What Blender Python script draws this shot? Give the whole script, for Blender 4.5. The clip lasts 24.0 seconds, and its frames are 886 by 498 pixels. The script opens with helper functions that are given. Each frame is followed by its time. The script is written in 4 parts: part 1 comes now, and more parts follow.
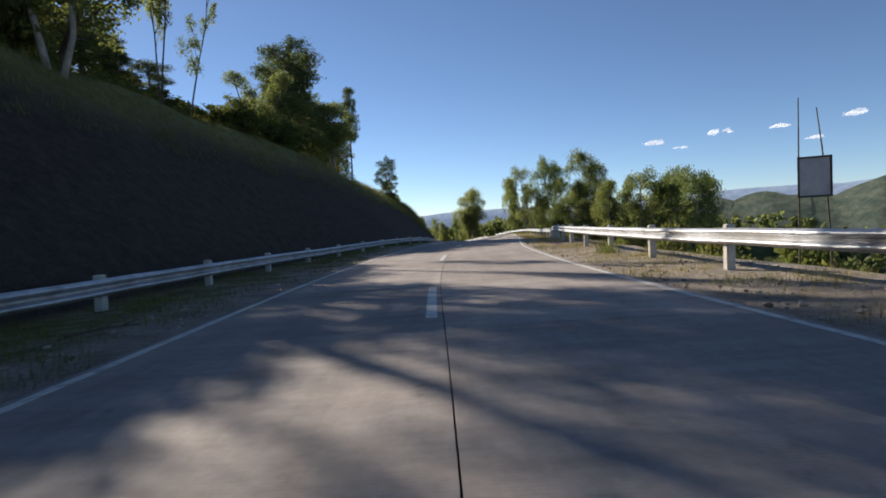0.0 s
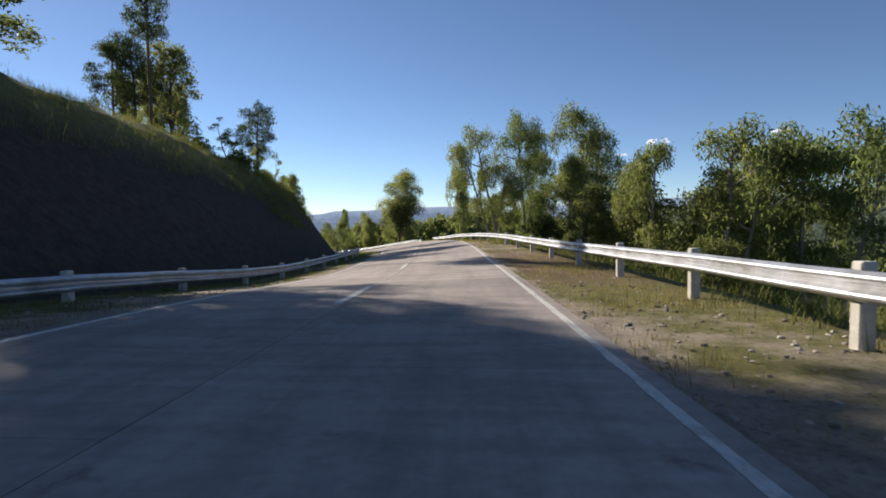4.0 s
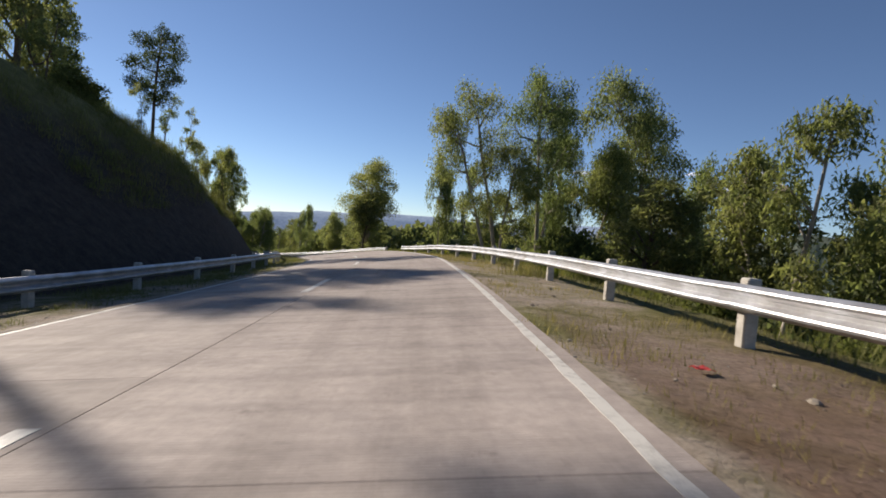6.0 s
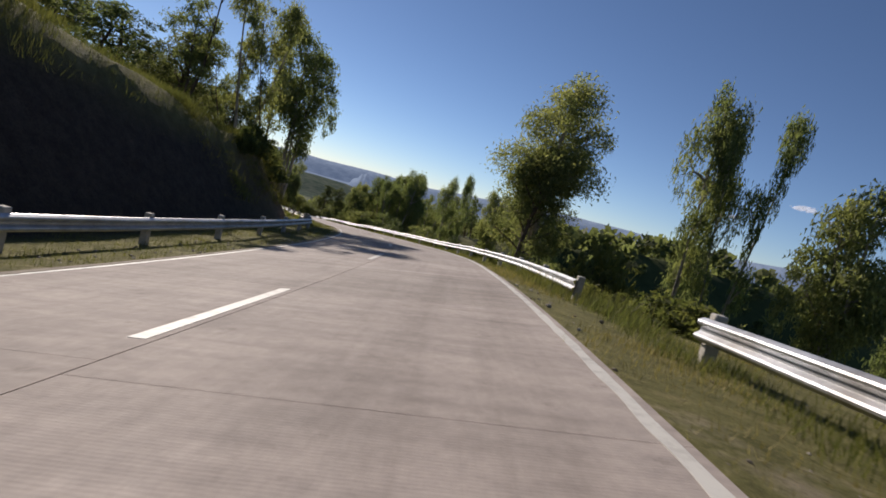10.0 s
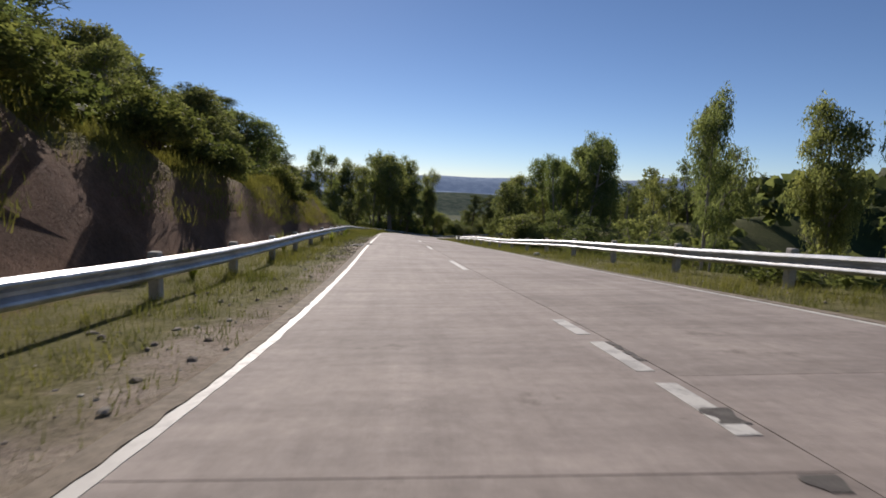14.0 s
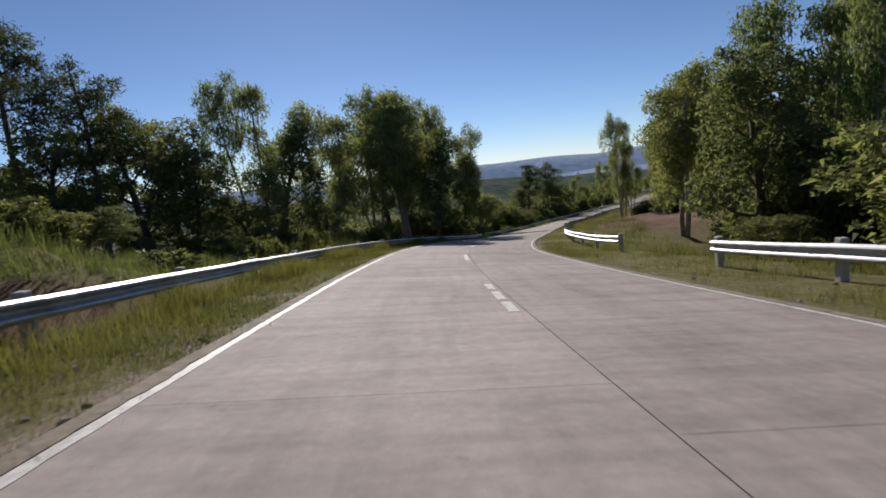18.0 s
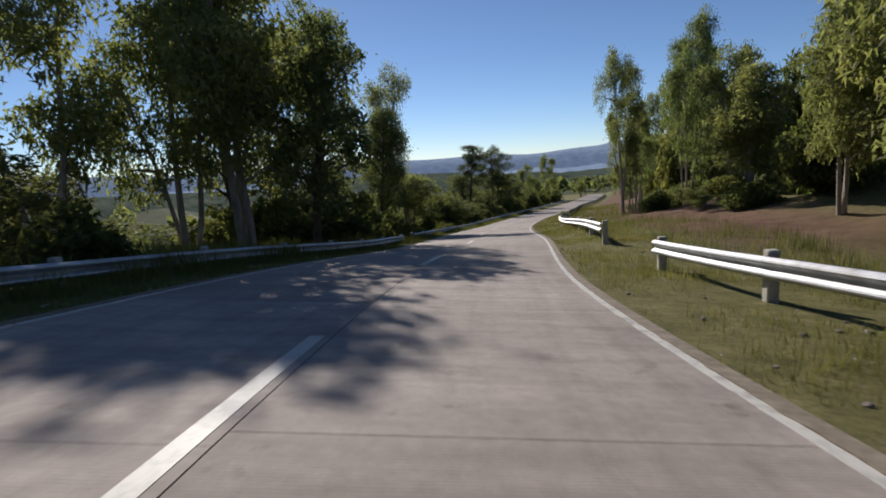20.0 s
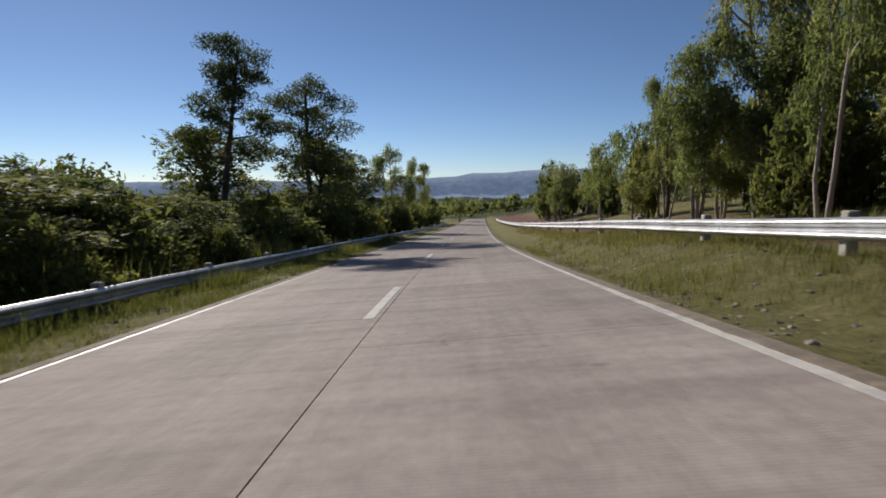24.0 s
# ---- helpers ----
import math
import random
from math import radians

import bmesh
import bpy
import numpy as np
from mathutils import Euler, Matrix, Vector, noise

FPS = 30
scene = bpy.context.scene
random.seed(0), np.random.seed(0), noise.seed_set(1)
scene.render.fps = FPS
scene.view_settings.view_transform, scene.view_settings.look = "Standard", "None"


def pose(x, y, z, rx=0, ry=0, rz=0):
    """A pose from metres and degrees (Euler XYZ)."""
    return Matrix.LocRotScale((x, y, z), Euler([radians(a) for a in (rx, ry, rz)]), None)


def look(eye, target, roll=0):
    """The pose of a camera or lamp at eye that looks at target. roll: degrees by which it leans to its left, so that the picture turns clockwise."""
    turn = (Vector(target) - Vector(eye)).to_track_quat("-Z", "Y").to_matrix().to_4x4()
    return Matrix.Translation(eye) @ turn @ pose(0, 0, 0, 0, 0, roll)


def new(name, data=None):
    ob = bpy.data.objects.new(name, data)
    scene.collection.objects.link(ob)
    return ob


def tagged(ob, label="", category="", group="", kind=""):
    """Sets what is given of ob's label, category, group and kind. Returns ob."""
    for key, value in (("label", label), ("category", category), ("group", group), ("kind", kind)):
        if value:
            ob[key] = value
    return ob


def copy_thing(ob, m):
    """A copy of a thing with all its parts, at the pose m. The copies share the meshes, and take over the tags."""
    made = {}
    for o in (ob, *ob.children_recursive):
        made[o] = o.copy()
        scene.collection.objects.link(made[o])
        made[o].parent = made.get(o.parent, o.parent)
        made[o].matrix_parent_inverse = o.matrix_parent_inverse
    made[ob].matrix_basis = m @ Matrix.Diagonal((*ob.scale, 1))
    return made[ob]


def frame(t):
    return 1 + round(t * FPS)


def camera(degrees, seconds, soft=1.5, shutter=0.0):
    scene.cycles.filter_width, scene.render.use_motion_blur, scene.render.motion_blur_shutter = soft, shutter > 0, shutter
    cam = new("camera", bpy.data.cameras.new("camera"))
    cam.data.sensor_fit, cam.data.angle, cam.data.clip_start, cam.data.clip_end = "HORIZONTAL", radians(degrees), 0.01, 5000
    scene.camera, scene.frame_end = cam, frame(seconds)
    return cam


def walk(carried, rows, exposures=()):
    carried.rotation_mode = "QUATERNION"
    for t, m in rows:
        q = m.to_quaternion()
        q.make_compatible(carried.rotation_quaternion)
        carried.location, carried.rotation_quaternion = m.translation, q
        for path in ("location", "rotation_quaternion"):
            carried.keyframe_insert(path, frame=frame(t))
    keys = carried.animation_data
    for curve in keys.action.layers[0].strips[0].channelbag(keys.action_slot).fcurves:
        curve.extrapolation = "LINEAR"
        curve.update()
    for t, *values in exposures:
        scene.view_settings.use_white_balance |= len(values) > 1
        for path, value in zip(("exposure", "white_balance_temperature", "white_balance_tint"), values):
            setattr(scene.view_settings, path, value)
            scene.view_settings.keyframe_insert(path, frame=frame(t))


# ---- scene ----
cam = camera(78.0, 24.0, soft=1.7, shutter=0.08)
PATH = [
    (0, (-0.007, -0.168, 1.009), (-0.004, 1.83, 0.912), -2.9),
    (0.5, (0.312, 4.786, 0.987), (0.432, 6.779, 0.88), -7.4),
    (1, (0.674, 9.717, 0.945), (0.92, 11.699, 0.849), -4.6),
    (1.5, (1.341, 14.973, 0.92), (1.591, 16.955, 0.822), -1.2),
    (2, (1.935, 20.035, 0.853), (2.278, 22.003, 0.758), 5.7),
    (2.5, (2.578, 25.236, 0.843), (2.775, 27.224, 0.747), 1.5),
    (3, (3.316, 30.65, 0.836), (3.489, 32.64, 0.732), -0.5),
    (3.5, (3.932, 36.018, 0.765), (4.129, 38.005, 0.644), -0.5),
    (5.5, (6.73, 56.53, 0.006), (7.028, 58.506, -0.069), 0.8),
    (6, (7.348, 61.477, -0.038), (7.641, 63.454, -0.111), 4.8),
    (6.5, (7.85, 66.689, -0.118), (8.022, 68.68, -0.21), 5.6),
    (7, (8.253, 71.935, -0.188), (8.393, 73.927, -0.29), 3.3),
    (7.5, (8.756, 77.214, -0.228), (8.9, 79.206, -0.339), 2.6),
    (8, (8.901, 82.095, -0.365), (8.893, 84.09, -0.506), 4.3),
    (8.5, (9.049, 87.318, -0.541), (9.112, 89.312, -0.682), 0.1),
    (9, (9.019, 92.476, -0.72), (9.04, 94.472, -0.848), 5.0),
    (9.5, (8.922, 97.354, -0.94), (8.846, 99.346, -1.097), 10.4),
    (10, (8.524, 102.171, -1.203), (8.207, 104.136, -1.4), 15.2),
    (10.5, (7.537, 107.293, -1.533), (7.043, 109.216, -1.772), 11.5),
    (11, (6.178, 112.507, -1.931), (5.593, 114.403, -2.185), 7.0),
    (11.5, (4.597, 117.577, -2.432), (3.957, 119.452, -2.703), 4.1),
    (13.5, (-3.223, 138.764, -4.484), (-4.056, 140.562, -4.755), 3.9),
    (14, (-5.621, 144.157, -5.039), (-6.496, 145.937, -5.297), 2.4),
    (14.5, (-8.364, 149.425, -5.623), (-9.269, 151.19, -5.883), 2.8),
    (15, (-11.207, 154.598, -6.14), (-12.184, 156.325, -6.392), 5.1),
    (15.5, (-14.479, 160.112, -6.696), (-15.535, 161.79, -6.96), 4.2),
    (16, (-18.013, 165.723, -7.229), (-19.089, 167.39, -7.482), -1.3),
    (16.5, (-21.422, 171.152, -7.665), (-22.48, 172.828, -7.934), -3.1),
    (17, (-24.717, 176.54, -8.287), (-25.768, 178.223, -8.543), -3.9),
    (17.5, (-28.106, 182.071, -8.871), (-29.132, 183.768, -9.134), -3.6),
    (18, (-31.451, 187.835, -9.483), (-32.425, 189.559, -9.762), -6.1),
    (18.5, (-34.537, 193.658, -10.192), (-35.461, 195.409, -10.477), -7.7),
    (19, (-37.354, 199.601, -10.914), (-38.176, 201.4, -11.211), -9.7),
    (19.5, (-40.065, 205.882, -11.658), (-40.86, 207.692, -11.962), -6.8),
    (21.5, (-48.539, 234.21, -14.763), (-49.15, 236.087, -15.089), 2.1),
    (22, (-50.843, 241.495, -15.616), (-51.387, 243.396, -15.918), -0.5),
    (22.5, (-52.824, 248.92, -16.428), (-53.285, 250.844, -16.718), -2.5),
    (23, (-54.525, 256.282, -17.166), (-54.894, 258.231, -17.425), -2.4),
    (23.5, (-55.749, 263.944, -17.774), (-56.032, 265.909, -18.014), -1.4),
    (24, (-56.663, 271.727, -18.391), (-56.915, 273.697, -18.627), -0.3),
]
EXPOSURES = [(0.0, 0.55, 6450, 10.5), (1.0, 0.68, 6450, 10.5), (2.0, 0.42, 6550, 13.0), (3.0, 0.68, 6400, 11.0), (3.5, 0.64, 6400, 11.0), (5.5, 0.42, 6550, 13.0), (8.0, 0.33, 6500, 14.0), (9.0, 0.12, 6450, 15.0), (11.5, 0.0, 6250, 16.0), (17.0, 0.0, 6200, 15.5), (19.0, 0.02, 6050, 14.0), (22.0, 0.14, 6350, 12.0), (23.0, 0.0, 6300, 13.0), (24.0, -0.04, 6250, 13.0)]
walk(cam, [(t, look(eye, target, roll)) for t, eye, target, roll in PATH], EXPOSURES)

# ---- light ----
SUN_AZ, SUN_EL = 40.5, 26.3  # degrees left of +y, degrees up
world = bpy.data.worlds.new("sky")
scene.world = world
world.use_nodes = True
wn = world.node_tree
sky = wn.nodes.new("ShaderNodeTexSky")
sky.sky_type = "NISHITA"
sky.sun_disc = False
sky.sun_elevation = radians(SUN_EL)
sky.sun_rotation = radians(360 - SUN_AZ)
sky.altitude = 3500
sky.air_density, sky.dust_density, sky.ozone_density = 1.0, 0.5, 3.0
wn.links.new(sky.outputs["Color"], wn.nodes["Background"].inputs["Color"])
wn.nodes["Background"].inputs["Strength"].default_value = 0.080
sun_data = bpy.data.lights.new("sun", "SUN")
sun_data.energy, sun_data.angle, sun_data.color = 5.0, radians(0.55), (1.0, 0.91, 0.78)
sun = new("sun", sun_data)
to_sun = Vector((-math.sin(radians(SUN_AZ)) * math.cos(radians(SUN_EL)), math.cos(radians(SUN_AZ)) * math.cos(radians(SUN_EL)), math.sin(radians(SUN_EL))))
sun.matrix_world = look(tuple(to_sun * 200), (0, 0, 0))


# ---- materials ----
class Mat:
    """A small builder of node materials."""

    def __init__(self, name, rough=0.8, metal=0.0, spec=0.3):
        self.m = bpy.data.materials.new(name)
        self.m.use_nodes = True
        self.t = self.m.node_tree
        self.b = self.t.nodes["Principled BSDF"]
        self.b.inputs["Roughness"].default_value = rough
        self.b.inputs["Metallic"].default_value = metal
        self.b.inputs["Specular IOR Level"].default_value = spec

    def node(self, kind, **kw):
        n = self.t.nodes.new(kind)
        for k, v in kw.items():
            n.inputs[k.replace("_", " ")].default_value = v
        return n

    def link(self, a, b):
        self.t.links.new(a, b)

    def coords(self, which="Object"):
        return self.t.nodes.new("ShaderNodeTexCoord").outputs[which]

    def position(self):
        return self.t.nodes.new("ShaderNodeNewGeometry").outputs["Position"]

    def noise(self, vec, scale, detail=4.0, rough=0.6):
        n = self.node("ShaderNodeTexNoise", Scale=scale, Detail=detail, Roughness=rough)
        self.link(vec, n.inputs["Vector"])
        return n.outputs["Fac"]

    def ramp(self, fac, stops):
        n = self.t.nodes.new("ShaderNodeValToRGB")
        el = n.color_ramp.elements
        while len(el) < len(stops):
            el.new(0.5)
        for e, (p, c) in zip(el, stops):
            e.position, e.color = p, (*c, 1)
        self.link(fac, n.inputs["Fac"])
        return n.outputs["Color"]

    def mix(self, fac, a, b, kind="MIX"):
        n = self.t.nodes.new("ShaderNodeMix")
        n.data_type, n.blend_type = "RGBA", kind
        for sock, v in ((n.inputs[0], fac), (n.inputs[6], a), (n.inputs[7], b)):
            if isinstance(v, (int, float)):
                sock.default_value = v
            elif isinstance(v, tuple):
                sock.default_value = (*v, 1)
            else:
                self.link(v, sock)
        return n.outputs[2]

    def bump(self, height, strength=0.3, dist=0.02):
        n = self.node("ShaderNodeBump", Strength=strength, Distance=dist)
        self.link(height, n.inputs["Height"])
        self.link(n.outputs["Normal"], self.b.inputs["Normal"])

    def color(self, sock):
        self.link(sock, self.b.inputs["Base Color"])
        return self.m


def concrete_mat():
    k = Mat("road_concrete", 0.85, spec=0.25)
    p = k.position()
    info = k.t.nodes.new("ShaderNodeObjectInfo").outputs["Random"]
    big = k.ramp(k.noise(p, 0.35, 5), [(0.3, (0.345, 0.302, 0.274)), (0.7, (0.452, 0.403, 0.367))])
    fine = k.ramp(k.noise(p, 9, 6, 0.7), [(0.3, (0.8, 0.8, 0.8)), (0.75, (1.08, 1.07, 1.06))])
    c = k.mix(1.0, big, fine, "MULTIPLY")
    tone = k.ramp(info, [(0.0, (0.88, 0.87, 0.86)), (1.0, (1.06, 1.05, 1.05))])
    c = k.mix(1.0, c, tone, "MULTIPLY")
    uv = k.coords("UV")
    # tyre bands and scuffs along the lane
    stretch = k.node("ShaderNodeMapping", Scale=(0.12, 1.6, 1.0))
    k.link(uv, stretch.inputs["Vector"])
    scuff = k.ramp(k.noise(stretch.outputs[0], 1.3, 5, 0.65), [(0.36, (0.72, 0.71, 0.70)), (0.56, (1, 1, 1))])
    c = k.mix(0.55, c, k.mix(1.0, c, scuff, "MULTIPLY"))
    cross = k.node("ShaderNodeMapping", Scale=(3.0, 0.3, 1.0))
    k.link(uv, cross.inputs["Vector"])
    band = k.ramp(k.noise(cross.outputs[0], 1.0, 4, 0.6), [(0.34, (0.66, 0.65, 0.65)), (0.56, (1.05, 1.04, 1.03))])
    c = k.mix(0.5, c, k.mix(1.0, c, band, "MULTIPLY"))
    # transverse tining, worn away in places
    wave = k.node("ShaderNodeTexWave", Scale=9.5, Distortion=1.6, Detail=2.0)
    k.link(uv, wave.inputs["Vector"])
    tine = k.ramp(wave.outputs["Fac"], [(0.12, (0.84, 0.835, 0.83)), (0.5, (1.03, 1.03, 1.03))])
    wear = k.ramp(k.noise(cross.outputs[0], 0.55, 4, 0.6), [(0.44, (0.08, 0.08, 0.08)), (0.62, (0.75, 0.75, 0.75))])
    c = k.mix(wear, c, k.mix(1.0, c, tine, "MULTIPLY"))
    mottle = k.ramp(k.noise(p, 0.9, 8, 0.68), [(0.32, (0.80, 0.79, 0.79)), (0.5, (0.98, 0.97, 0.96)), (0.7, (1.1, 1.09, 1.08))])
    c = k.mix(0.8, c, k.mix(1.0, c, mottle, "MULTIPLY"))
    # dark scuffs and oil drops
    spot = k.ramp(k.noise(p, 1.7, 7, 0.72), [(0.27, (0.5, 0.49, 0.48)), (0.38, (1, 1, 1))])
    c = k.mix(0.85, c, k.mix(1.0, c, spot, "MULTIPLY"))
    h = k.mix(0.4, wave.outputs["Fac"], k.noise(p, 40, 3))
    k.bump(h, 0.35, 0.01)
    return k.color(c)


def joint_mat():
    k = Mat("joint_filler", 0.9)
    return k.color(k.ramp(k.noise(k.position(), 6), [(0.3, (0.03, 0.03, 0.03)), (0.7, (0.09, 0.085, 0.08))]))


def paint_mat():
    k = Mat("road_paint", 0.6)
    p = k.position()
    worn = k.ramp(k.noise(p, 5, 7, 0.78), [(0.40, (0.33, 0.31, 0.285)), (0.52, (0.58, 0.56, 0.51))])
    c = k.mix(k.ramp(k.noise(p, 0.35, 3), [(0.4, (0.05, 0.05, 0.05)), (0.65, (0.8, 0.8, 0.8))]), worn, (0.56, 0.54, 0.49))
    k.bump(k.noise(p, 30, 3), 0.2, 0.004)
    return k.color(c)


def ground_mat():
    """Dry grass, soil and gravel, by patches in the world, and green woodland far off."""
    k = Mat("ground_cover", 0.95, spec=0.1)
    p = k.position()
    soil = k.ramp(k.noise(p, 1.6, 8, 0.7), [(0.25, (0.20, 0.165, 0.13)), (0.5, (0.36, 0.30, 0.24)), (0.8, (0.49, 0.425, 0.35))])
    grass = k.ramp(k.noise(p, 2.2, 7, 0.7), [(0.25, (0.095, 0.095, 0.034)), (0.55, (0.20, 0.185, 0.075)), (0.8, (0.32, 0.27, 0.135))])
    att = k.t.nodes.new("ShaderNodeAttribute")
    att.attribute_name = "cover"
    sep = k.t.nodes.new("ShaderNodeSeparateColor")
    k.link(att.outputs["Color"], sep.inputs["Color"])
    patch = k.noise(p, 0.55, 6, 0.65)
    add = k.t.nodes.new("ShaderNodeMath")
    add.operation = "ADD"
    k.link(sep.outputs["Red"], add.inputs[0])
    k.link(patch, add.inputs[1])
    fac = k.ramp(add.outputs[0], [(0.82, (0, 0, 0)), (1.1, (1, 1, 1))])
    c = k.mix(fac, grass, soil)
    red = k.ramp(k.noise(p, 0.9, 7, 0.7), [(0.3, (0.115, 0.064, 0.046)), (0.7, (0.245, 0.142, 0.10))])
    c = k.mix(sep.outputs["Green"], c, red)
    # a much darker brown over the bank's face, weighted by a point attribute
    bank_dark = k.t.nodes.new("ShaderNodeAttribute")
    bank_dark.attribute_name = "bank_dark"
    dark_brown = k.ramp(k.noise(p, 2.5, 8, 0.75), [(0.3, (0.040, 0.031, 0.027)), (0.65, (0.090, 0.072, 0.058)), (0.85, (0.15, 0.12, 0.09))])
    c = k.mix(bank_dark.outputs["Fac"], c, dark_brown)
    wood = k.ramp(k.noise(p, 0.05, 9, 0.75), [(0.3, (0.030, 0.045, 0.018)), (0.55, (0.07, 0.085, 0.032)), (0.75, (0.16, 0.15, 0.07))])
    c = k.mix(sep.outputs["Blue"], c, wood)
    speck = k.ramp(k.noise(p, 16, 8, 0.8), [(0.32, (0.52, 0.50, 0.48)), (0.5, (1, 1, 1)), (0.72, (1.3, 1.26, 1.2))])
    near = k.mix(1.0, c, speck, "MULTIPLY")
    c = k.mix(sep.outputs["Blue"], near, c)
    h = k.mix(0.5, k.noise(p, 3, 8, 0.75), k.noise(p, 18, 6, 0.75))
    k.bump(h, 0.9, 0.12)
    return k.color(c)


def steel_mat():
    k = Mat("galvanised_steel", 0.5, 0.8, 0.5)
    p = k.position()
    c = k.ramp(k.noise(p, 3, 6, 0.7), [(0.3, (0.38, 0.39, 0.41)), (0.7, (0.58, 0.59, 0.61))])
    dirt = k.ramp(k.noise(p, 1.1, 7, 0.7), [(0.45, (1, 1, 1)), (0.75, (0.55, 0.50, 0.44))])
    k.bump(k.noise(p, 5, 3), 0.1, 0.01)
    return k.color(k.mix(1.0, c, dirt, "MULTIPLY"))


def post_mat():
    k = Mat("post_concrete", 0.9)
    p = k.position()
    c = k.ramp(k.noise(p, 4, 7, 0.75), [(0.3, (0.34, 0.31, 0.26)), (0.7, (0.60, 0.57, 0.51))])
    k.bump(k.noise(p, 25, 4), 0.4, 0.01)
    return k.color(c)


def stone_mat():
    k = Mat("stone", 0.9)
    p = k.position()
    isl = k.t.nodes.new("ShaderNodeNewGeometry").outputs["Random Per Island"]
    c = k.ramp(isl, [(0.0, (0.16, 0.13, 0.10)), (0.6, (0.30, 0.26, 0.21)), (1.0, (0.46, 0.42, 0.36))])
    k.bump(k.noise(p, 12, 5), 0.5, 0.03)
    return k.color(c)


def leaf_mat(name, dark, mid, light, glow=0.5):
    k = Mat(name, 0.65, spec=0.12)
    dark = tuple(0.55 * a + 0.45 * b for a, b in zip(dark, mid))
    light = tuple(0.55 * a + 0.45 * b for a, b in zip(light, mid))
    isl = k.t.nodes.new("ShaderNodeNewGeometry").outputs["Random Per Island"]
    rnd = k.t.nodes.new("ShaderNodeObjectInfo").outputs["Random"]
    c = k.ramp(isl, [(0.0, dark), (0.55, mid), (1.0, light)])
    tone = k.ramp(rnd, [(0.0, (0.78, 0.85, 0.8)), (1.0, (1.2, 1.12, 1.0))])
    c = k.mix(1.0, c, tone, "MULTIPLY")
    patch = k.ramp(k.noise(k.position(), 0.5, 3), [(0.35, (0.7, 0.75, 0.7)), (0.65, (1.15, 1.1, 1.0))])
    c = k.mix(1.0, c, patch, "MULTIPLY")
    k.color(c)
    tr = k.t.nodes.new("ShaderNodeBsdfTranslucent")
    k.link(k.mix(1.0, c, (1.22, 1.28, 0.82), "MULTIPLY"), tr.inputs["Color"])
    mx = k.t.nodes.new("ShaderNodeMixShader")
    mx.inputs[0].default_value = glow
    k.link(k.b.outputs[0], mx.inputs[1])
    k.link(tr.outputs[0], mx.inputs[2])
    k.link(mx.outputs[0], k.t.nodes["Material Output"].inputs["Surface"])
    return k.m


def bark_mat(name, dark, light):
    k = Mat(name, 0.9)
    p = k.coords("Object")
    m = k.node("ShaderNodeMapping", Scale=(1.0, 1.0, 0.25))
    k.link(p, m.inputs["Vector"])
    n = k.noise(m.outputs[0], 6, 7, 0.7)
    k.bump(n, 0.6, 0.03)
    return k.color(k.ramp(n, [(0.3, dark), (0.7, light)]))


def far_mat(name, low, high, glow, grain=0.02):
    """Distant land with the haze of the air put into its colour and glow: a plain backdrop."""
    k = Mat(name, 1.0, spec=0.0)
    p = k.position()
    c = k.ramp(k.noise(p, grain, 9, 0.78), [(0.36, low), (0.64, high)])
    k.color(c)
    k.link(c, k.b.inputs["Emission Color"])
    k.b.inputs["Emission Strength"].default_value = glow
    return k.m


M_ROAD, M_JOINT, M_PAINT, M_GROUND = concrete_mat(), joint_mat(), paint_mat(), ground_mat()
M_STEEL, M_POST, M_STONE = steel_mat(), post_mat(), stone_mat()
M_EUC = leaf_mat("eucalyptus_leaf", (0.098, 0.116, 0.060), (0.225, 0.246, 0.122), (0.40, 0.415, 0.22), 0.56)
M_BROAD = leaf_mat("broad_leaf", (0.078, 0.094, 0.052), (0.165, 0.182, 0.096), (0.29, 0.30, 0.16), 0.58)
M_PINE = leaf_mat("pine_needle", (0.044, 0.058, 0.034), (0.088, 0.106, 0.058), (0.16, 0.175, 0.09), 0.46)
M_SHRUB = leaf_mat("shrub_leaf", (0.064, 0.078, 0.034), (0.145, 0.158, 0.066), (0.28, 0.275, 0.12), 0.56)
M_GRASS = leaf_mat("grass_blade", (0.080, 0.094, 0.034), (0.172, 0.174, 0.066), (0.32, 0.29, 0.135), 0.4)
M_FERN = leaf_mat("fern_blade", (0.085, 0.085, 0.030), (0.175, 0.168, 0.060), (0.32, 0.285, 0.115), 0.5)
M_STRAW = leaf_mat("dry_grass_blade", (0.13, 0.12, 0.055), (0.28, 0.245, 0.12), (0.46, 0.40, 0.23), 0.35)
M_FAR = far_mat("hills_haze_tint", (0.115, 0.15, 0.21), (0.18, 0.22, 0.285), 0.7)
M_MID = far_mat("woods_haze_tint", (0.030, 0.046, 0.038), (0.095, 0.105, 0.080), 0.32, 0.07)
M_BARK = bark_mat("brown_bark", (0.045, 0.032, 0.024), (0.16, 0.12, 0.09))
M_PALE = bark_mat("pale_bark", (0.16, 0.13, 0.10), (0.48, 0.43, 0.36))


def part(name, verts, faces, material, parent=None, label="", smooth=False):
    """One mesh object, under a thing or a part where a parent is given."""
    me = bpy.data.meshes.new(name)
    me.from_pydata(verts, [], faces)
    me.materials.append(material)
    if smooth:
        me.polygons.foreach_set("use_smooth", np.ones(len(me.polygons), dtype=bool))
    me.update()
    ob = new(name, me)
    if parent is not None:
        ob.parent = parent
    if label:
        tagged(ob, label)
    return ob


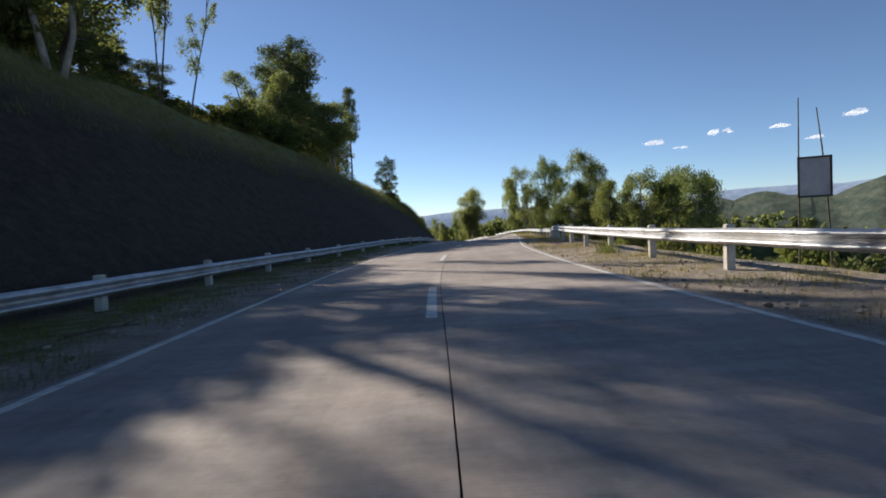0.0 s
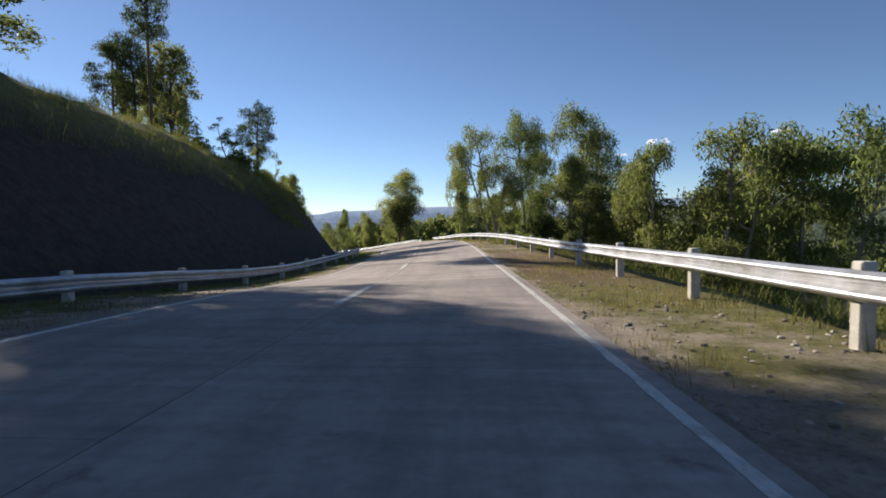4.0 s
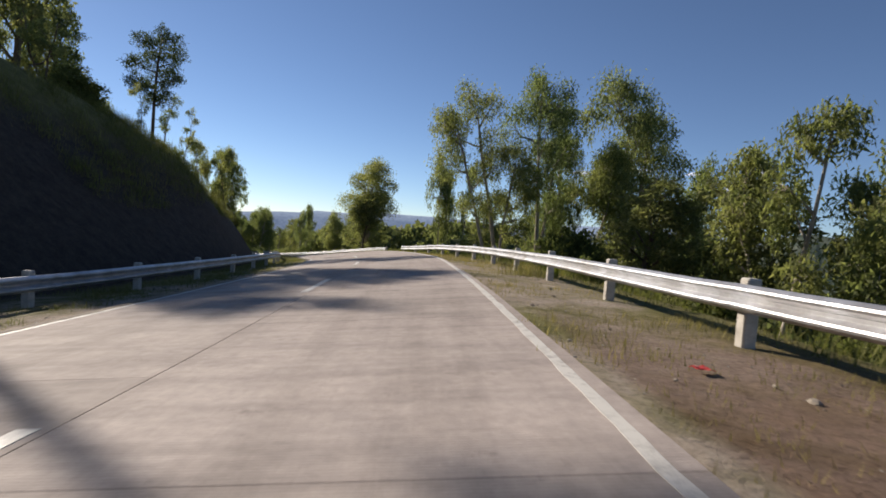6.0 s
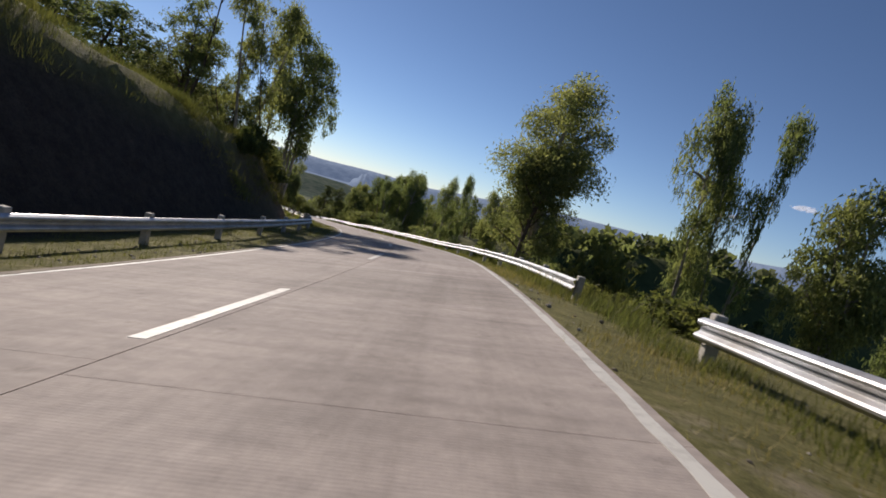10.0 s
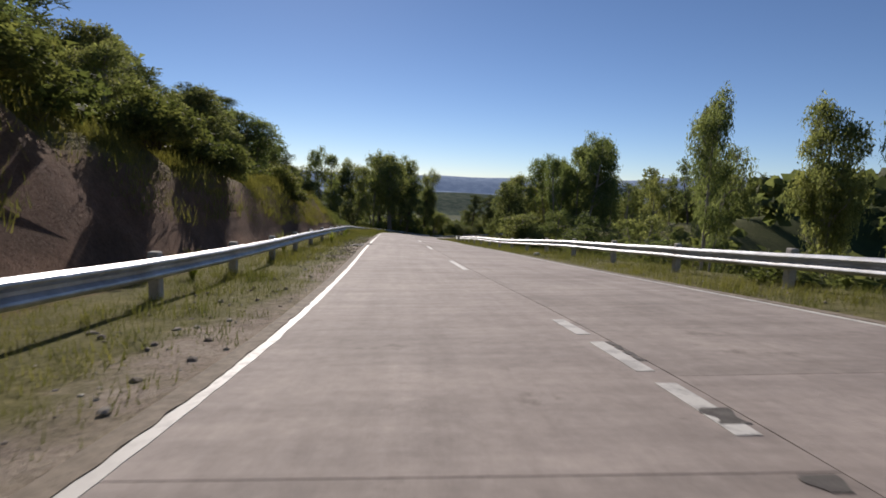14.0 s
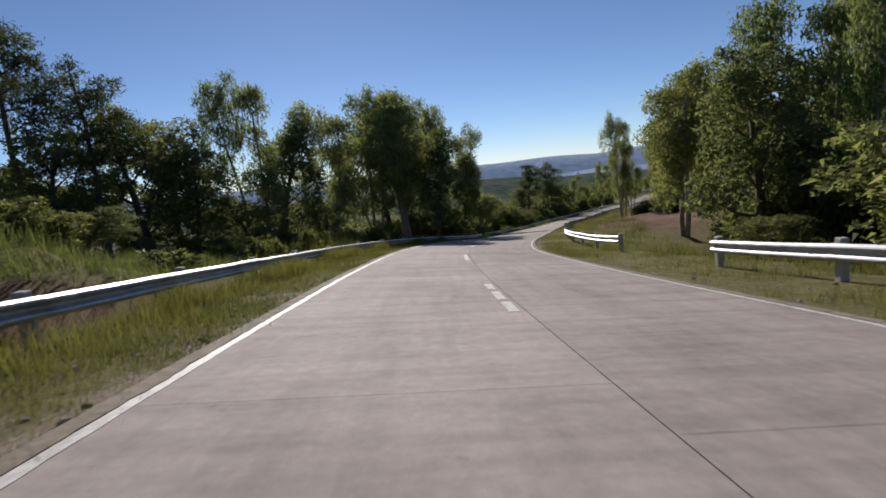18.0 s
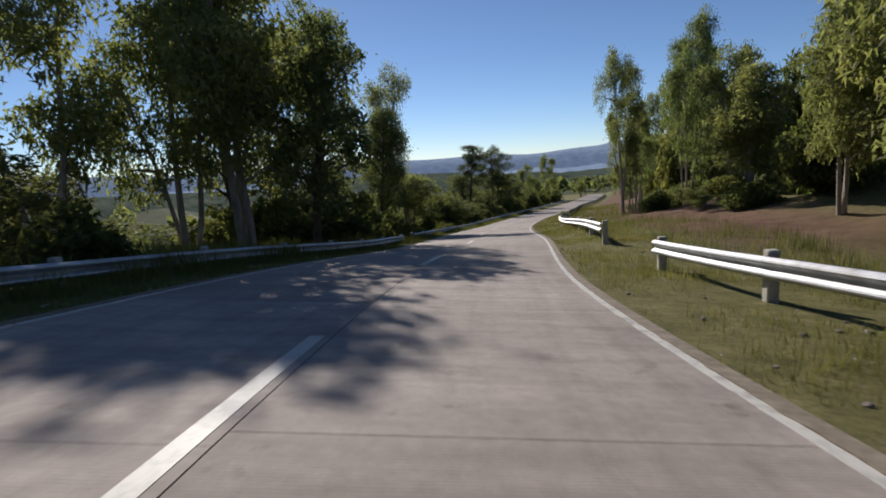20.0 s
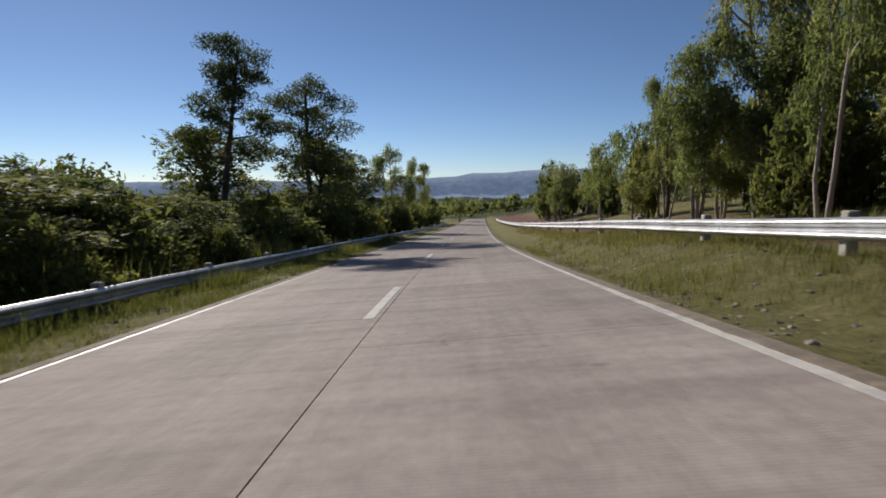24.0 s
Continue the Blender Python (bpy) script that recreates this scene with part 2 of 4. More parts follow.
# ---- the line of the road ----
ROAD_XY = [(0.08, -0.02), (-0.14, 12.07), (0.38, 24.58), (2.00, 37.48), (3.88, 49.72), (5.43, 61.80), (6.53, 73.27), (7.51, 86.45), (7.17, 98.26), (5.52, 110.22), (3.53, 122.15), (0.30, 134.19), (-4.47, 146.20), (-10.88, 156.45), (-17.74, 167.53), (-23.62, 177.37), (-30.54, 188.45), (-36.62, 198.67), (-42.75, 209.86), (-46.78, 220.99), (-49.84, 233.94), (-53.21, 245.79), (-55.92, 257.76), (-57.37, 270.20)]
ROAD_Z = [-0.02, -0.17, -0.28, -0.37, -0.77, -1.32, -1.49, -1.81, -2.28, -3.03, -3.82, -4.85, -6.08, -7.27, -8.40, -9.44, -10.63, -11.86, -13.16, -14.40, -15.88, -17.23, -18.42, -19.37]
ROAD_E = [0.005, 0.009, 0.018, 0.004, -0.015, 0.092, 0.128, 0.145, 0.152, 0.181, 0.138, 0.083, 0.043, 0.023, -0.014, -0.061, -0.067, -0.085, -0.089, -0.061, 0.032, 0.037, 0.055, 0.102]  # cross fall: rise for a metre to the right
LANE_L = [2.97, 2.95, 2.91, 2.89, 2.90, 2.89, 2.90, 2.90, 2.89, 2.91, 2.94, 2.99, 3.04, 3.00, 3.03, 3.08, 3.13, 3.20, 3.17, 3.12, 3.09, 3.08, 3.08, 3.03]
LANE_R = [3.21, 3.22, 3.18, 3.29, 3.28, 3.15, 3.24, 3.35, 3.26, 3.19, 3.11, 3.08, 3.05, 3.07, 3.07, 3.05, 3.06, 3.06, 2.99, 2.97, 3.12, 3.07, 3.00, 2.98]  # width of each lane to the middle of its edge line


def road_line():
    """Centre, height and cross fall of the road for every metre from 40 m behind the start."""
    k = np.array(ROAD_XY)
    s = np.r_[0, np.cumsum(np.hypot(*np.diff(k, axis=0).T))]
    f = np.arange(0, s[-1], 1.0)
    x, y, z, e = (np.interp(f, s, v) for v in (k[:, 0], k[:, 1], ROAD_Z, ROAD_E))
    back = np.arange(-40, 0, 1.0)
    d = np.array([0.02, 1.0])
    x, y = np.r_[x[0] + back * d[0], x], np.r_[y[0] + back * d[1], y]
    z, e = np.r_[z[0] - back * 0.012, z], np.r_[np.full(40, e[0]), e]
    head, n = math.atan2(-(x[-1] - x[-12]), y[-1] - y[-12]), 620
    for i in range(n):
        h = radians(3.2) + (head - radians(3.2)) * max(0, 1 - i / 45)
        grade = -0.078 + 0.035 * min(1, i / 160)
        x, y = np.r_[x, x[-1] - math.sin(h)], np.r_[y, y[-1] + math.cos(h)]
        z, e = np.r_[z, z[-1] + grade], np.r_[e, e[-1] * 0.97]
    w = np.exp(-np.linspace(-2.2, 2.2, 23) ** 2)
    w /= w.sum()

    def soft(v):
        pad = np.r_[2 * v[0] - v[11:0:-1], v, 2 * v[-1] - v[-2:-13:-1]]
        return np.convolve(pad, w, "valid")

    return soft(x), soft(y), soft(z), soft(e), s


RX, RY, RZ, RE, KNOTS = road_line()
RS = np.r_[0, np.cumsum(np.hypot(np.diff(RX), np.diff(RY)))] - 40.0
TX, TY = np.gradient(RX, RS), np.gradient(RY, RS)


def mid(s):
    """Centre x, y, height, cross fall and the way to the right at s metres."""
    x, y, z, e, tx, ty = (float(np.interp(s, RS, v)) for v in (RX, RY, RZ, RE, TX, TY))
    if s > RS[-1]:
        x, y, z = x + tx * (s - RS[-1]), y + ty * (s - RS[-1]), z - 0.02 * min(s - RS[-1], 1500)
    if s < RS[0]:
        x, y = x + tx * (s - RS[0]), y + ty * (s - RS[0])
    return x, y, z, e, ty, -tx


def lane(s, side):
    return float(np.interp(s, KNOTS, LANE_R if side > 0 else LANE_L))


def margin(s):
    """Bare concrete beyond the edge line on the valley side."""
    return float(np.interp(s, [10, 30, 60, 80], [0.13, 0.22, 0.2, 0.12]))


def clamp01(v):
    return min(1.0, max(0.0, v))


def ease(a, b, v):
    v = clamp01((v - a) / (b - a))
    return v * v * (3 - 2 * v)


FAR_N = (math.cos(radians(14)), math.sin(radians(14)))


def place(s, lat):
    """World x, y for s metres along and lat metres to the right of the centre line."""
    x, y, _, _, nx, ny = mid(s)
    near = max(-60.0, min(60.0, lat))
    rest = lat - near
    return x + nx * near + FAR_N[0] * rest, y + ny * near + FAR_N[1] * rest


def bank(s):
    """Height of the cut beside the road, and how steep its face is."""
    high = float(np.interp(s, [4, 24, 86, 102, 110, 122, 132, 146, 190, 214], [9.6, 8.6, 8.6, 7.2, 6.5, 5.1, 4.2, 3.1, 2.6, 0.0]))
    steep = 0.95 + 0.45 * ease(86, 106, s) + 0.3 * ease(118, 142, s)
    return high, steep


def shelf(s, lat, e):
    """The verge is level on the high side of the road and goes on falling on the low side."""
    lo, hi = (-6.6, 3.3) if e > 0 else (-3.3, 6.6)
    return max(lo, min(hi, lat))


def height(s, lat):
    """Ground height at s, lat."""
    x, y, z, e, _, _ = mid(s)
    a = abs(lat)
    side = 1 if lat > 0 else -1
    if a < lane(s, side) + (margin(s) - 0.02 if side > 0 else 0.12):
        return z + e * lat - 0.2
    flat = shelf(s, lat, e)
    g = z + e * flat - 0.05 + 0.05 * noise.noise(Vector((x + lat, y, 0)) * 0.7)
    px, py = place(s, lat)
    rough = noise.fractal(Vector((px, py, 0)) * 0.11, 1.0, 2.1, 4)
    if lat > 3.5:
        g += (0.28 * ease(236, 250, s) + 0.28 * ease(280, 300, s)) * ease(3.6, 5.6, lat)
    if lat < -7.0:
        d = -lat - 7.0
        high, steep = bank(s)
        rise = min(high, d * steep) if high > 0.01 else 0.0
        up = rise + float(np.interp(s, [100, 116, 140, 160], [0.28, 0.10, 0.10, 0.3])) * max(0.0, min(d - high / steep, 26.0)) * (1 - ease(205, 235, s))
        lump = noise.fractal(Vector((px, py, 5)) * 0.42, 0.9, 2.2, 3) * ease(118, 136, s) * (1 - ease(205, 220, s))
        g += up + lump * 0.85 * clamp01(d / 1.2) + rough * 0.5 * clamp01(d / 4) - 0.09 * max(0.0, d - 3) * ease(215, 245, s)
    elif lat > 7.0:
        d = lat - 7.0
        fall = -(0.42 * min(d, 45.0) + 0.12 * max(0.0, min(d - 45, 300)))
        rise = 0.25 * ease(1, 4, d) + 0.16 * min(max(0.0, d - 6), 90.0)
        k = ease(225, 262, s)
        fall *= 1 - 0.55 * ease(140, 200, s)
        g += (fall * (1 - k) + rise * k) + rough * 0.6 * clamp01(d / 5)
    far = ease(90, 420, a) if s < 400 else max(ease(90, 420, a), ease(400, 1100, s))
    if s < -40:
        far = max(far, ease(40, 500, -s))
    if far > 0:
        hills = noise.fractal(Vector((px, py, 3)) * 0.0032, 0.9, 2.0, 5)
        base = -44 + 26 * hills + 9 * noise.fractal(Vector((px, py, 7)) * 0.012, 0.9, 2.0, 3)
        out = math.hypot(px, py)
        base -= 55 * ease(900, 3000, out)
        g = g * (1 - far) + base * far
    return g


def s_lat(x, y):
    """The road's own coordinates of a place near it."""
    i = int(np.argmin((RX - x) ** 2 + (RY - y) ** 2))
    dx, dy = x - RX[i], y - RY[i]
    return RS[i] + dx * TX[i] + dy * TY[i], dx * TY[i] - dy * TX[i]


def ground_at(x, y):
    return height(*s_lat(x, y))


def build_ground():
    ss = np.unique(np.r_[-3200, -2000, -1200, -700, -400, -250, -150, -100, -70, np.arange(-40, 320, 1.6), np.arange(320, 480, 5), np.arange(480, 1000, 25), np.arange(1000, 4600, 150)])
    near = np.r_[0, 3.0, 3.2, 3.3, 3.4, 3.5, 3.6, 3.8, 4.1, 4.6, 5.2, 5.8, 6.4, 7, 7.4, 7.9, 8.4, 9, 9.7, 10.5, 11.5, 12.5, 13.5, 14.5, 15.5, 16.5, 17.5, 19, 21, 23, 26, 29, 33, 38, 44, 50, 58, 68, 80, 95, 115, 140, 170, 210, 260, 320, 390, 470, 560, 670, 800, 960, 1150, 1400, 1750, 2300, 3200]
    lats = np.unique(np.r_[-near, near])
    verts, cover, bank_dark = [], [], []
    for s in ss:
        for lat in lats:
            x, y = place(s, lat)
            verts.append((x, y, height(s, lat)))
            a = abs(lat)
            dirt = 0.0
            if lat > 3:
                dirt = 0.60 * (1 - ease(38, 62, s)) + 0.25 * (1 - ease(3.3, 4.4, lat))
                dirt = max(dirt, 0.46 * ease(50, 60, s) * (1 - ease(98, 116, s)) * (1 - 0.6 * ease(5.4, 6.6, lat)))
            elif lat < -3:
                dirt = 0.36 * (1 - ease(60, 110, s)) * (1 - ease(7, 8, a)) + (0.26 + 0.24 * ease(130, 150, s) * (1 - ease(200, 215, s))) * (1 - ease(3.3, 5.2, a))
            red = dark = 0.0
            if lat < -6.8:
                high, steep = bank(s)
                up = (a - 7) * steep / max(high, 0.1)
                # darker face of the bank, fading out near its crest
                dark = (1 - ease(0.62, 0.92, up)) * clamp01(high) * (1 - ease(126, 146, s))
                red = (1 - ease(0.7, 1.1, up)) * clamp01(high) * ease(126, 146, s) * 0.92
            if lat > 7.5 and s > 236:
                red = (1 - ease(13, 20, lat)) * ease(236, 250, s)
            if 4.4 < lat < 7.0:
                red = max(red, 0.55 * ease(19, 24, s) * (1 - ease(33, 38, s)))
            if 3.6 < lat < 6.5:
                red = max(red, 0.7 * ease(52, 57, s) * (1 - ease(64, 72, s)))
            bank_dark.append(dark)
            cover.append((dirt, red, ease(26, 70, a) if s < 500 else 1.0, 1.0))
    n = len(lats)
    faces = [(i * n + j, i * n + j + 1, (i + 1) * n + j + 1, (i + 1) * n + j) for i in range(len(ss) - 1) for j in range(n - 1)]
    ob = part("ground", verts, faces, M_GROUND, smooth=True)
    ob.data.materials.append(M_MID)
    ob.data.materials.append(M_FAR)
    col = ob.data.color_attributes.new("cover", "FLOAT_COLOR", "POINT")
    col.data.foreach_set("color", np.array(cover, dtype=np.float32).ravel())
    ob.data.attributes.new("bank_dark", "FLOAT", "POINT").data.foreach_set("value", np.array(bank_dark, dtype=np.float32))
    # farther off, the ground takes the glowing materials with haze in their colour
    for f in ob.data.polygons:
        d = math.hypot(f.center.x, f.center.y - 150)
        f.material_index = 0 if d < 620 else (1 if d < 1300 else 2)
    tagged(ob, "dry grass, red earth and gravel hillside with a cut bank", "ground", kind="structure")
    return ob


build_ground()

# ---- road: slabs, joints and painted lines ----
road = part("road", [], [], M_ROAD)
tagged(road, "worn grey concrete mountain road of cast slabs with white lines", "road", kind="structure")


def strip(s0, s1, l0, l1, up, thick, steps, across=1):
    """A curved slab between two stretches and two offsets; its top lies up metres over the road plane."""
    verts, uvs = [], []
    for lift in (up, up - thick):
        for i in range(steps + 1):
            s = s0 + (s1 - s0) * i / steps
            x, y, z, e, nx, ny = mid(s)
            for j in range(across + 1):
                a, c = (v(s) if callable(v) else v for v in (l0, l1))
                lat = a + (c - a) * j / across
                verts.append((x + nx * lat, y + ny * lat, z + e * lat + lift))
                uvs.append((s, lat))
    n, m = across + 1, (steps + 1) * (across + 1)
    faces = [(i * n + j, i * n + j + 1, (i + 1) * n + j + 1, (i + 1) * n + j) for i in range(steps) for j in range(across)]
    rim = [j for j in range(n)] + [i * n + across for i in range(1, steps + 1)] + [steps * n + j for j in range(across - 1, -1, -1)] + [i * n for i in range(steps - 1, 0, -1)]
    faces += [(b, a, a + m, b + m) for a, b in zip(rim, rim[1:] + rim[:1])]
    return verts, faces, uvs


def road_piece(name, s0, s1, l0, l1, up, thick, material, steps=3, across=2, label=""):
    verts, faces, uvs = strip(s0, s1, l0, l1, up, thick, steps, across)
    ob = part(name, verts, faces, material, road, label)
    layer = ob.data.uv_layers.new(name="UVMap")
    loops = np.empty(len(ob.data.loops), dtype=np.int32)
    ob.data.loops.foreach_get("vertex_index", loops)
    layer.data.foreach_set("uv", np.array(uvs, dtype=np.float32)[loops].ravel())
    return ob


GAP, JOINT = 0.011, 0.008


def edges(side):
    if side > 0:
        return GAP / 2, lambda s: lane(s, 1) + margin(s)
    return (lambda s: -lane(s, -1) - 0.14), -GAP / 2


def fray(s, seed):
    """The ragged border of an old painted line."""
    return 0.016 * noise.noise(Vector((s * 1.9, seed, 0))) + 0.012 * noise.noise(Vector((s * 7.3, seed, 4)))


road_piece("subbase", -39.5, 470, -3.2, 3.2, -0.03, 0.16, M_JOINT, 255, 2, "dark joint filler between the slabs")
for side, s, slab in ((-1, -38.05, 4.35), (1, -39.79, 4.53)):
    while s < 300:
        l0, l1 = edges(side)
        road_piece("slab", s + JOINT / 2, s + slab - JOINT / 2, l0, l1, 0.0, 0.18, M_ROAD, 4, 3)
        s += slab
    road_piece("slab", s + GAP, 470, *edges(side), 0.0, 0.18, M_ROAD, 85, 2)
    a = -39.0
    while a < 470:
        road_piece("edge_line", a, min(a + 12.0, 470), lambda v: side * lane(v, side) - 0.048 + fray(v, side), lambda v: side * lane(v, side) + 0.048 + fray(v, side + 5), 0.004, 0.006, M_PAINT, 60, 1)
        a += 12.0
# earth and dust crept over the border of the slabs
M_EDGE = bark_mat("edge_soil", (0.13, 0.105, 0.075), (0.30, 0.25, 0.19))


def creep(s, seed):
    return 0.012 + 0.02 * noise.noise(Vector((s * 0.9, seed, 2))) + 0.03 * noise.noise(Vector((s * 4.1, seed, 6))) + 0.035 * noise.noise(Vector((s * 13.0, seed, 8)))


for side, first, last in ((-1, 60, 330), (1, 150, 330)):
    a = first
    while a < last:
        road_piece("soil_fringe", a, a + 10.0, lambda v: side * (lane(v, side) + 0.035 + creep(v, side)), lambda v: side * (lane(v, side) + 0.2), 0.011, 0.05, M_EDGE, 130, 1, "dusty soil crept over the slab border")
        a += 10.0
DASH_ENDS = [-23.7, -12.6, -1.5, 9.6, 20.7, 31.8, 43.0, 54.1, 65.2, 76.3, 87.4, 98.4, 109.5, 120.6, 131.3, 142.1, 152.8, 163.5, 174.5, 185.6, 196.7, 207.8, 218.8, 229.7, 240.7, 251.6, 262.5, 273.6, 284.7, 295.9, 307.0, 318.1, 329.2, 340.3, 351.4, 362.5, 373.6, 384.7, 395.8, 406.9]
for d in DASH_ENDS:
    # three dashes are broken into worn remains
    worn = d in (152.8, 196.7, 207.8)
    for a, b in ((3.4, 2.5), (2.2, 1.2), (0.85, 0.0)) if worn else ((3.4, 0.0),):
        road_piece("lane_dash", d - a, d - b, -0.21, -0.075, 0.004, 0.006, M_PAINT, 3, 1)

# dark hollows broken out beside the middle joint
M_HOLLOW = bark_mat("broken_concrete", (0.06, 0.055, 0.05), (0.16, 0.145, 0.13))
for a, b, l0, l1 in ((149.55, 149.8, -0.19, -0.04), (148.82, 148.97, -0.2, -0.07), (150.9, 151.6, -0.06, -0.012), (218.3, 218.6, -0.05, -0.012)):
    road_piece("hollow", a, b, lambda v: l0 + 0.025 * math.sin(31 * v), lambda v: l1 + 0.02 * math.sin(23 * v), 0.005, 0.006, M_HOLLOW, 8, 2, "dark broken hollow in the concrete")

# ---- guard rails ----
W_PROFILE = [(0.0, 0.155), (0.018, 0.15), (0.072, 0.115), (0.080, 0.09), (0.072, 0.065), (0.012, 0.02), (0.012, -0.02), (0.072, -0.065), (0.080, -0.09), (0.072, -0.115), (0.018, -0.15), (0.0, -0.155)]
POST_STEP = 4.2


def post_mesh():
    """A square concrete post with worn, chamfered edges."""
    bm = bmesh.new()
    bmesh.ops.create_cube(bm, size=1.0, matrix=Matrix.LocRotScale((0, 0, 0.15), None, (0.165, 0.165, 1.3)))
    bmesh.ops.bevel(bm, geom=[e for e in bm.edges], offset=0.018, segments=1, affect="EDGES")
    me = bpy.data.meshes.new("post")
    bm.to_mesh(me)
    bm.free()
    me.materials.append(M_POST)
    return me


POST = post_mesh()


def guardrail(label, side, *line):
    """A run of corrugated rail panels on concrete posts; side: +1 right of the road, -1 left of it; line: s, offset, lift."""
    top = new("guardrail")
    tagged(top, label, "guardrail", "guard rails along the road")
    s0, s1 = line[0][0], line[-1][0]

    def spot(s):
        lat = float(np.interp(s, [q[0] for q in line], [q[1] for q in line]))
        lift = float(np.interp(s, [q[0] for q in line], [q[2] for q in line]))
        x, y, z, e, nx, ny = mid(s)
        return x + nx * lat, y + ny * lat, z + e * shelf(s, lat, e) + lift, nx * -side, ny * -side

    n = max(1, round((s1 - s0) / POST_STEP))
    step = (s1 - s0) / n
    for k in range(n):
        verts, faces = [], []
        a, b, cols = s0 + k * step - 0.12, s0 + (k + 1) * step + 0.12, 5
        for c in range(cols):
            x, y, z, ix, iy = spot(a + (b - a) * c / (cols - 1))
            dent = 0.012 * noise.noise(Vector((x, y, z)) * 0.8) + 0.004 * (k % 2)
            for back in (0.0, -0.006):
                for out, up in W_PROFILE:
                    o = 0.02 + out + back + dent
                    verts.append((x + ix * o, y + iy * o, z + 0.53 + up + dent))
        w = len(W_PROFILE)
        for c in range(cols - 1):
            for q in range(2):
                o = c * 2 * w + q * w
                for j in range(w - 1):
                    f = (o + j, o + j + 1, o + 2 * w + j + 1, o + 2 * w + j)
                    faces.append(f if q == 0 else f[::-1])
            for j in (0, w - 1):
                o = c * 2 * w
                faces.append((o + j, o + w + j, o + 3 * w + j, o + 2 * w + j))
        part("rail_panel", verts, faces, M_STEEL, top)
    for k in range(n + 1):
        x, y, z, ix, iy = spot(s0 + k * step)
        p = new("post", POST)
        p.parent = top
        lean = 2.5 * noise.noise(Vector((x, y, 5)))
        p.matrix_local = pose(x - ix * 0.09, y - iy * 0.09, z - 0.03 + 0.03 * noise.noise(Vector((x, y, 9))), lean, -lean, math.degrees(math.atan2(iy, ix)))
    return top


guardrail("dented galvanised rail on white concrete posts above the valley", 1, (2, 5.4, 0.05), (30, 5.5, 0.08), (52, 5.95, 0.08), (70, 5.6, -0.03), (98, 5.3, -0.06), (104.5, 5.3, -0.15), (109.2, 5.2, -0.17))
guardrail("galvanised rail half hidden by shrubs beside the curve", 1, (115, 4.9, -0.24), (124, 4.9, -0.14), (135, 5.0, -0.04), (150, 5.5, -0.05), (211, 5.8, -0.06))
guardrail("short galvanised rail on grassy verge with an open end", 1, (220, 6.1, -0.04), (228, 5.7, -0.07), (237, 5.0, -0.1))
guardrail("galvanised rail below a red earth slope on the verge", 1, (243, 4.7, 0.05), (262, 5.2, 0.04), (272, 5.4, 0.03), (280, 5.7, 0.0), (287, 5.9, 0.12), (294, 6.1, 0.27), (304, 6.0, 0.4), (330, 5.8, 0.42), (420, 5.6, 0.4))
guardrail("galvanised rail along the foot of the shaded bank", -1, (-20, -6.0, -0.15), (18, -5.9, -0.18), (38, -5.5, -0.26), (60, -5.2, -0.18), (90, -5.1, -0.05), (136, -4.9, -0.1))
guardrail("galvanised rail in grass below the red earth cut", -1, (139, -5.3, -0.1), (165, -5.4, -0.1), (185, -5.6, -0.08), (200, -6.1, -0.06), (216.9, -6.1, -0.16))
guardrail("weathered rail in the shade of tall trees", -1, (217, -6.1, -0.16), (236, -5.5, -0.25), (258, -4.9, -0.26))
guardrail("low dusty rail overgrown with weeds", -1, (262, -5.0, -0.26), (290, -5.3, -0.28), (400, -5.3, -0.25))


# ---- trees ----
def tube(path, radii, sides=7):
    """A tapered limb along a list of points."""
    verts, faces = [], []
    for i, (p, r) in enumerate(zip(path, radii)):
        d = (Vector(path[min(i + 1, len(path) - 1)]) - Vector(path[max(i - 1, 0)])).normalized()
        u = d.orthogonal().normalized()
        v = d.cross(u)
        for k in range(sides):
            q = 2 * math.pi * k / sides
            verts.append(tuple(Vector(p) + (u * math.cos(q) + v * math.sin(q)) * r))
    for i in range(len(path) - 1):
        for k in range(sides):
            a, b = i * sides + k, i * sides + (k + 1) % sides
            faces.append((a, b, b + sides, a + sides))
    faces.append(tuple(range(len(verts) - sides, len(verts))))
    return verts, faces


def joined(lists):
    verts, faces = [], []
    for v, f in lists:
        o = len(verts)
        verts += v
        faces += [tuple(i + o for i in q) for q in f]
    return verts, faces


def foliage(rng, lobes, sprays, per, size, droop=0.4, thin=0.4, fill=0.6):
    """Leaves in sprays over rounded lobes: a mesh of separate blades. lobes: centre, radius across, radius upright."""
    c = np.array([tuple(p) for p, _, _ in lobes])
    r = np.array([(a, a, b) for _, a, b in lobes])
    share = r[:, 0] ** 1.6
    pick = rng.choice(len(c), int(sprays * len(c)), p=share / share.sum())
    d = rng.normal(size=(len(pick), 3))
    d[:, 2] += 0.35
    d /= np.linalg.norm(d, axis=1)[:, None]
    spot = c[pick] + d * r[pick] * (fill + (1 - fill) * rng.random((len(pick), 1)) ** 0.7)
    spread = np.repeat(r[pick], per, 0) * 0.17
    p = np.repeat(spot, per, 0) + rng.normal(size=(len(pick) * per, 3)) * spread
    n = len(p)
    way = rng.normal(size=(n, 3)) + np.repeat(d, per, 0) * 0.5
    way[:, 2] -= droop * 2.2
    way /= np.linalg.norm(way, axis=1)[:, None]
    side = np.cross(way, rng.normal(size=(n, 3)))
    side /= np.linalg.norm(side, axis=1)[:, None] + 1e-9
    ln = size * (0.6 + 0.8 * rng.random(n))[:, None]
    w = side * ln * thin * 0.5
    verts = np.stack([p - way * ln * 0.5 - w, p - way * ln * 0.5 + w, p + way * ln * 0.5], 1).reshape(-1, 3)
    return verts, np.arange(n * 3).reshape(-1, 3)


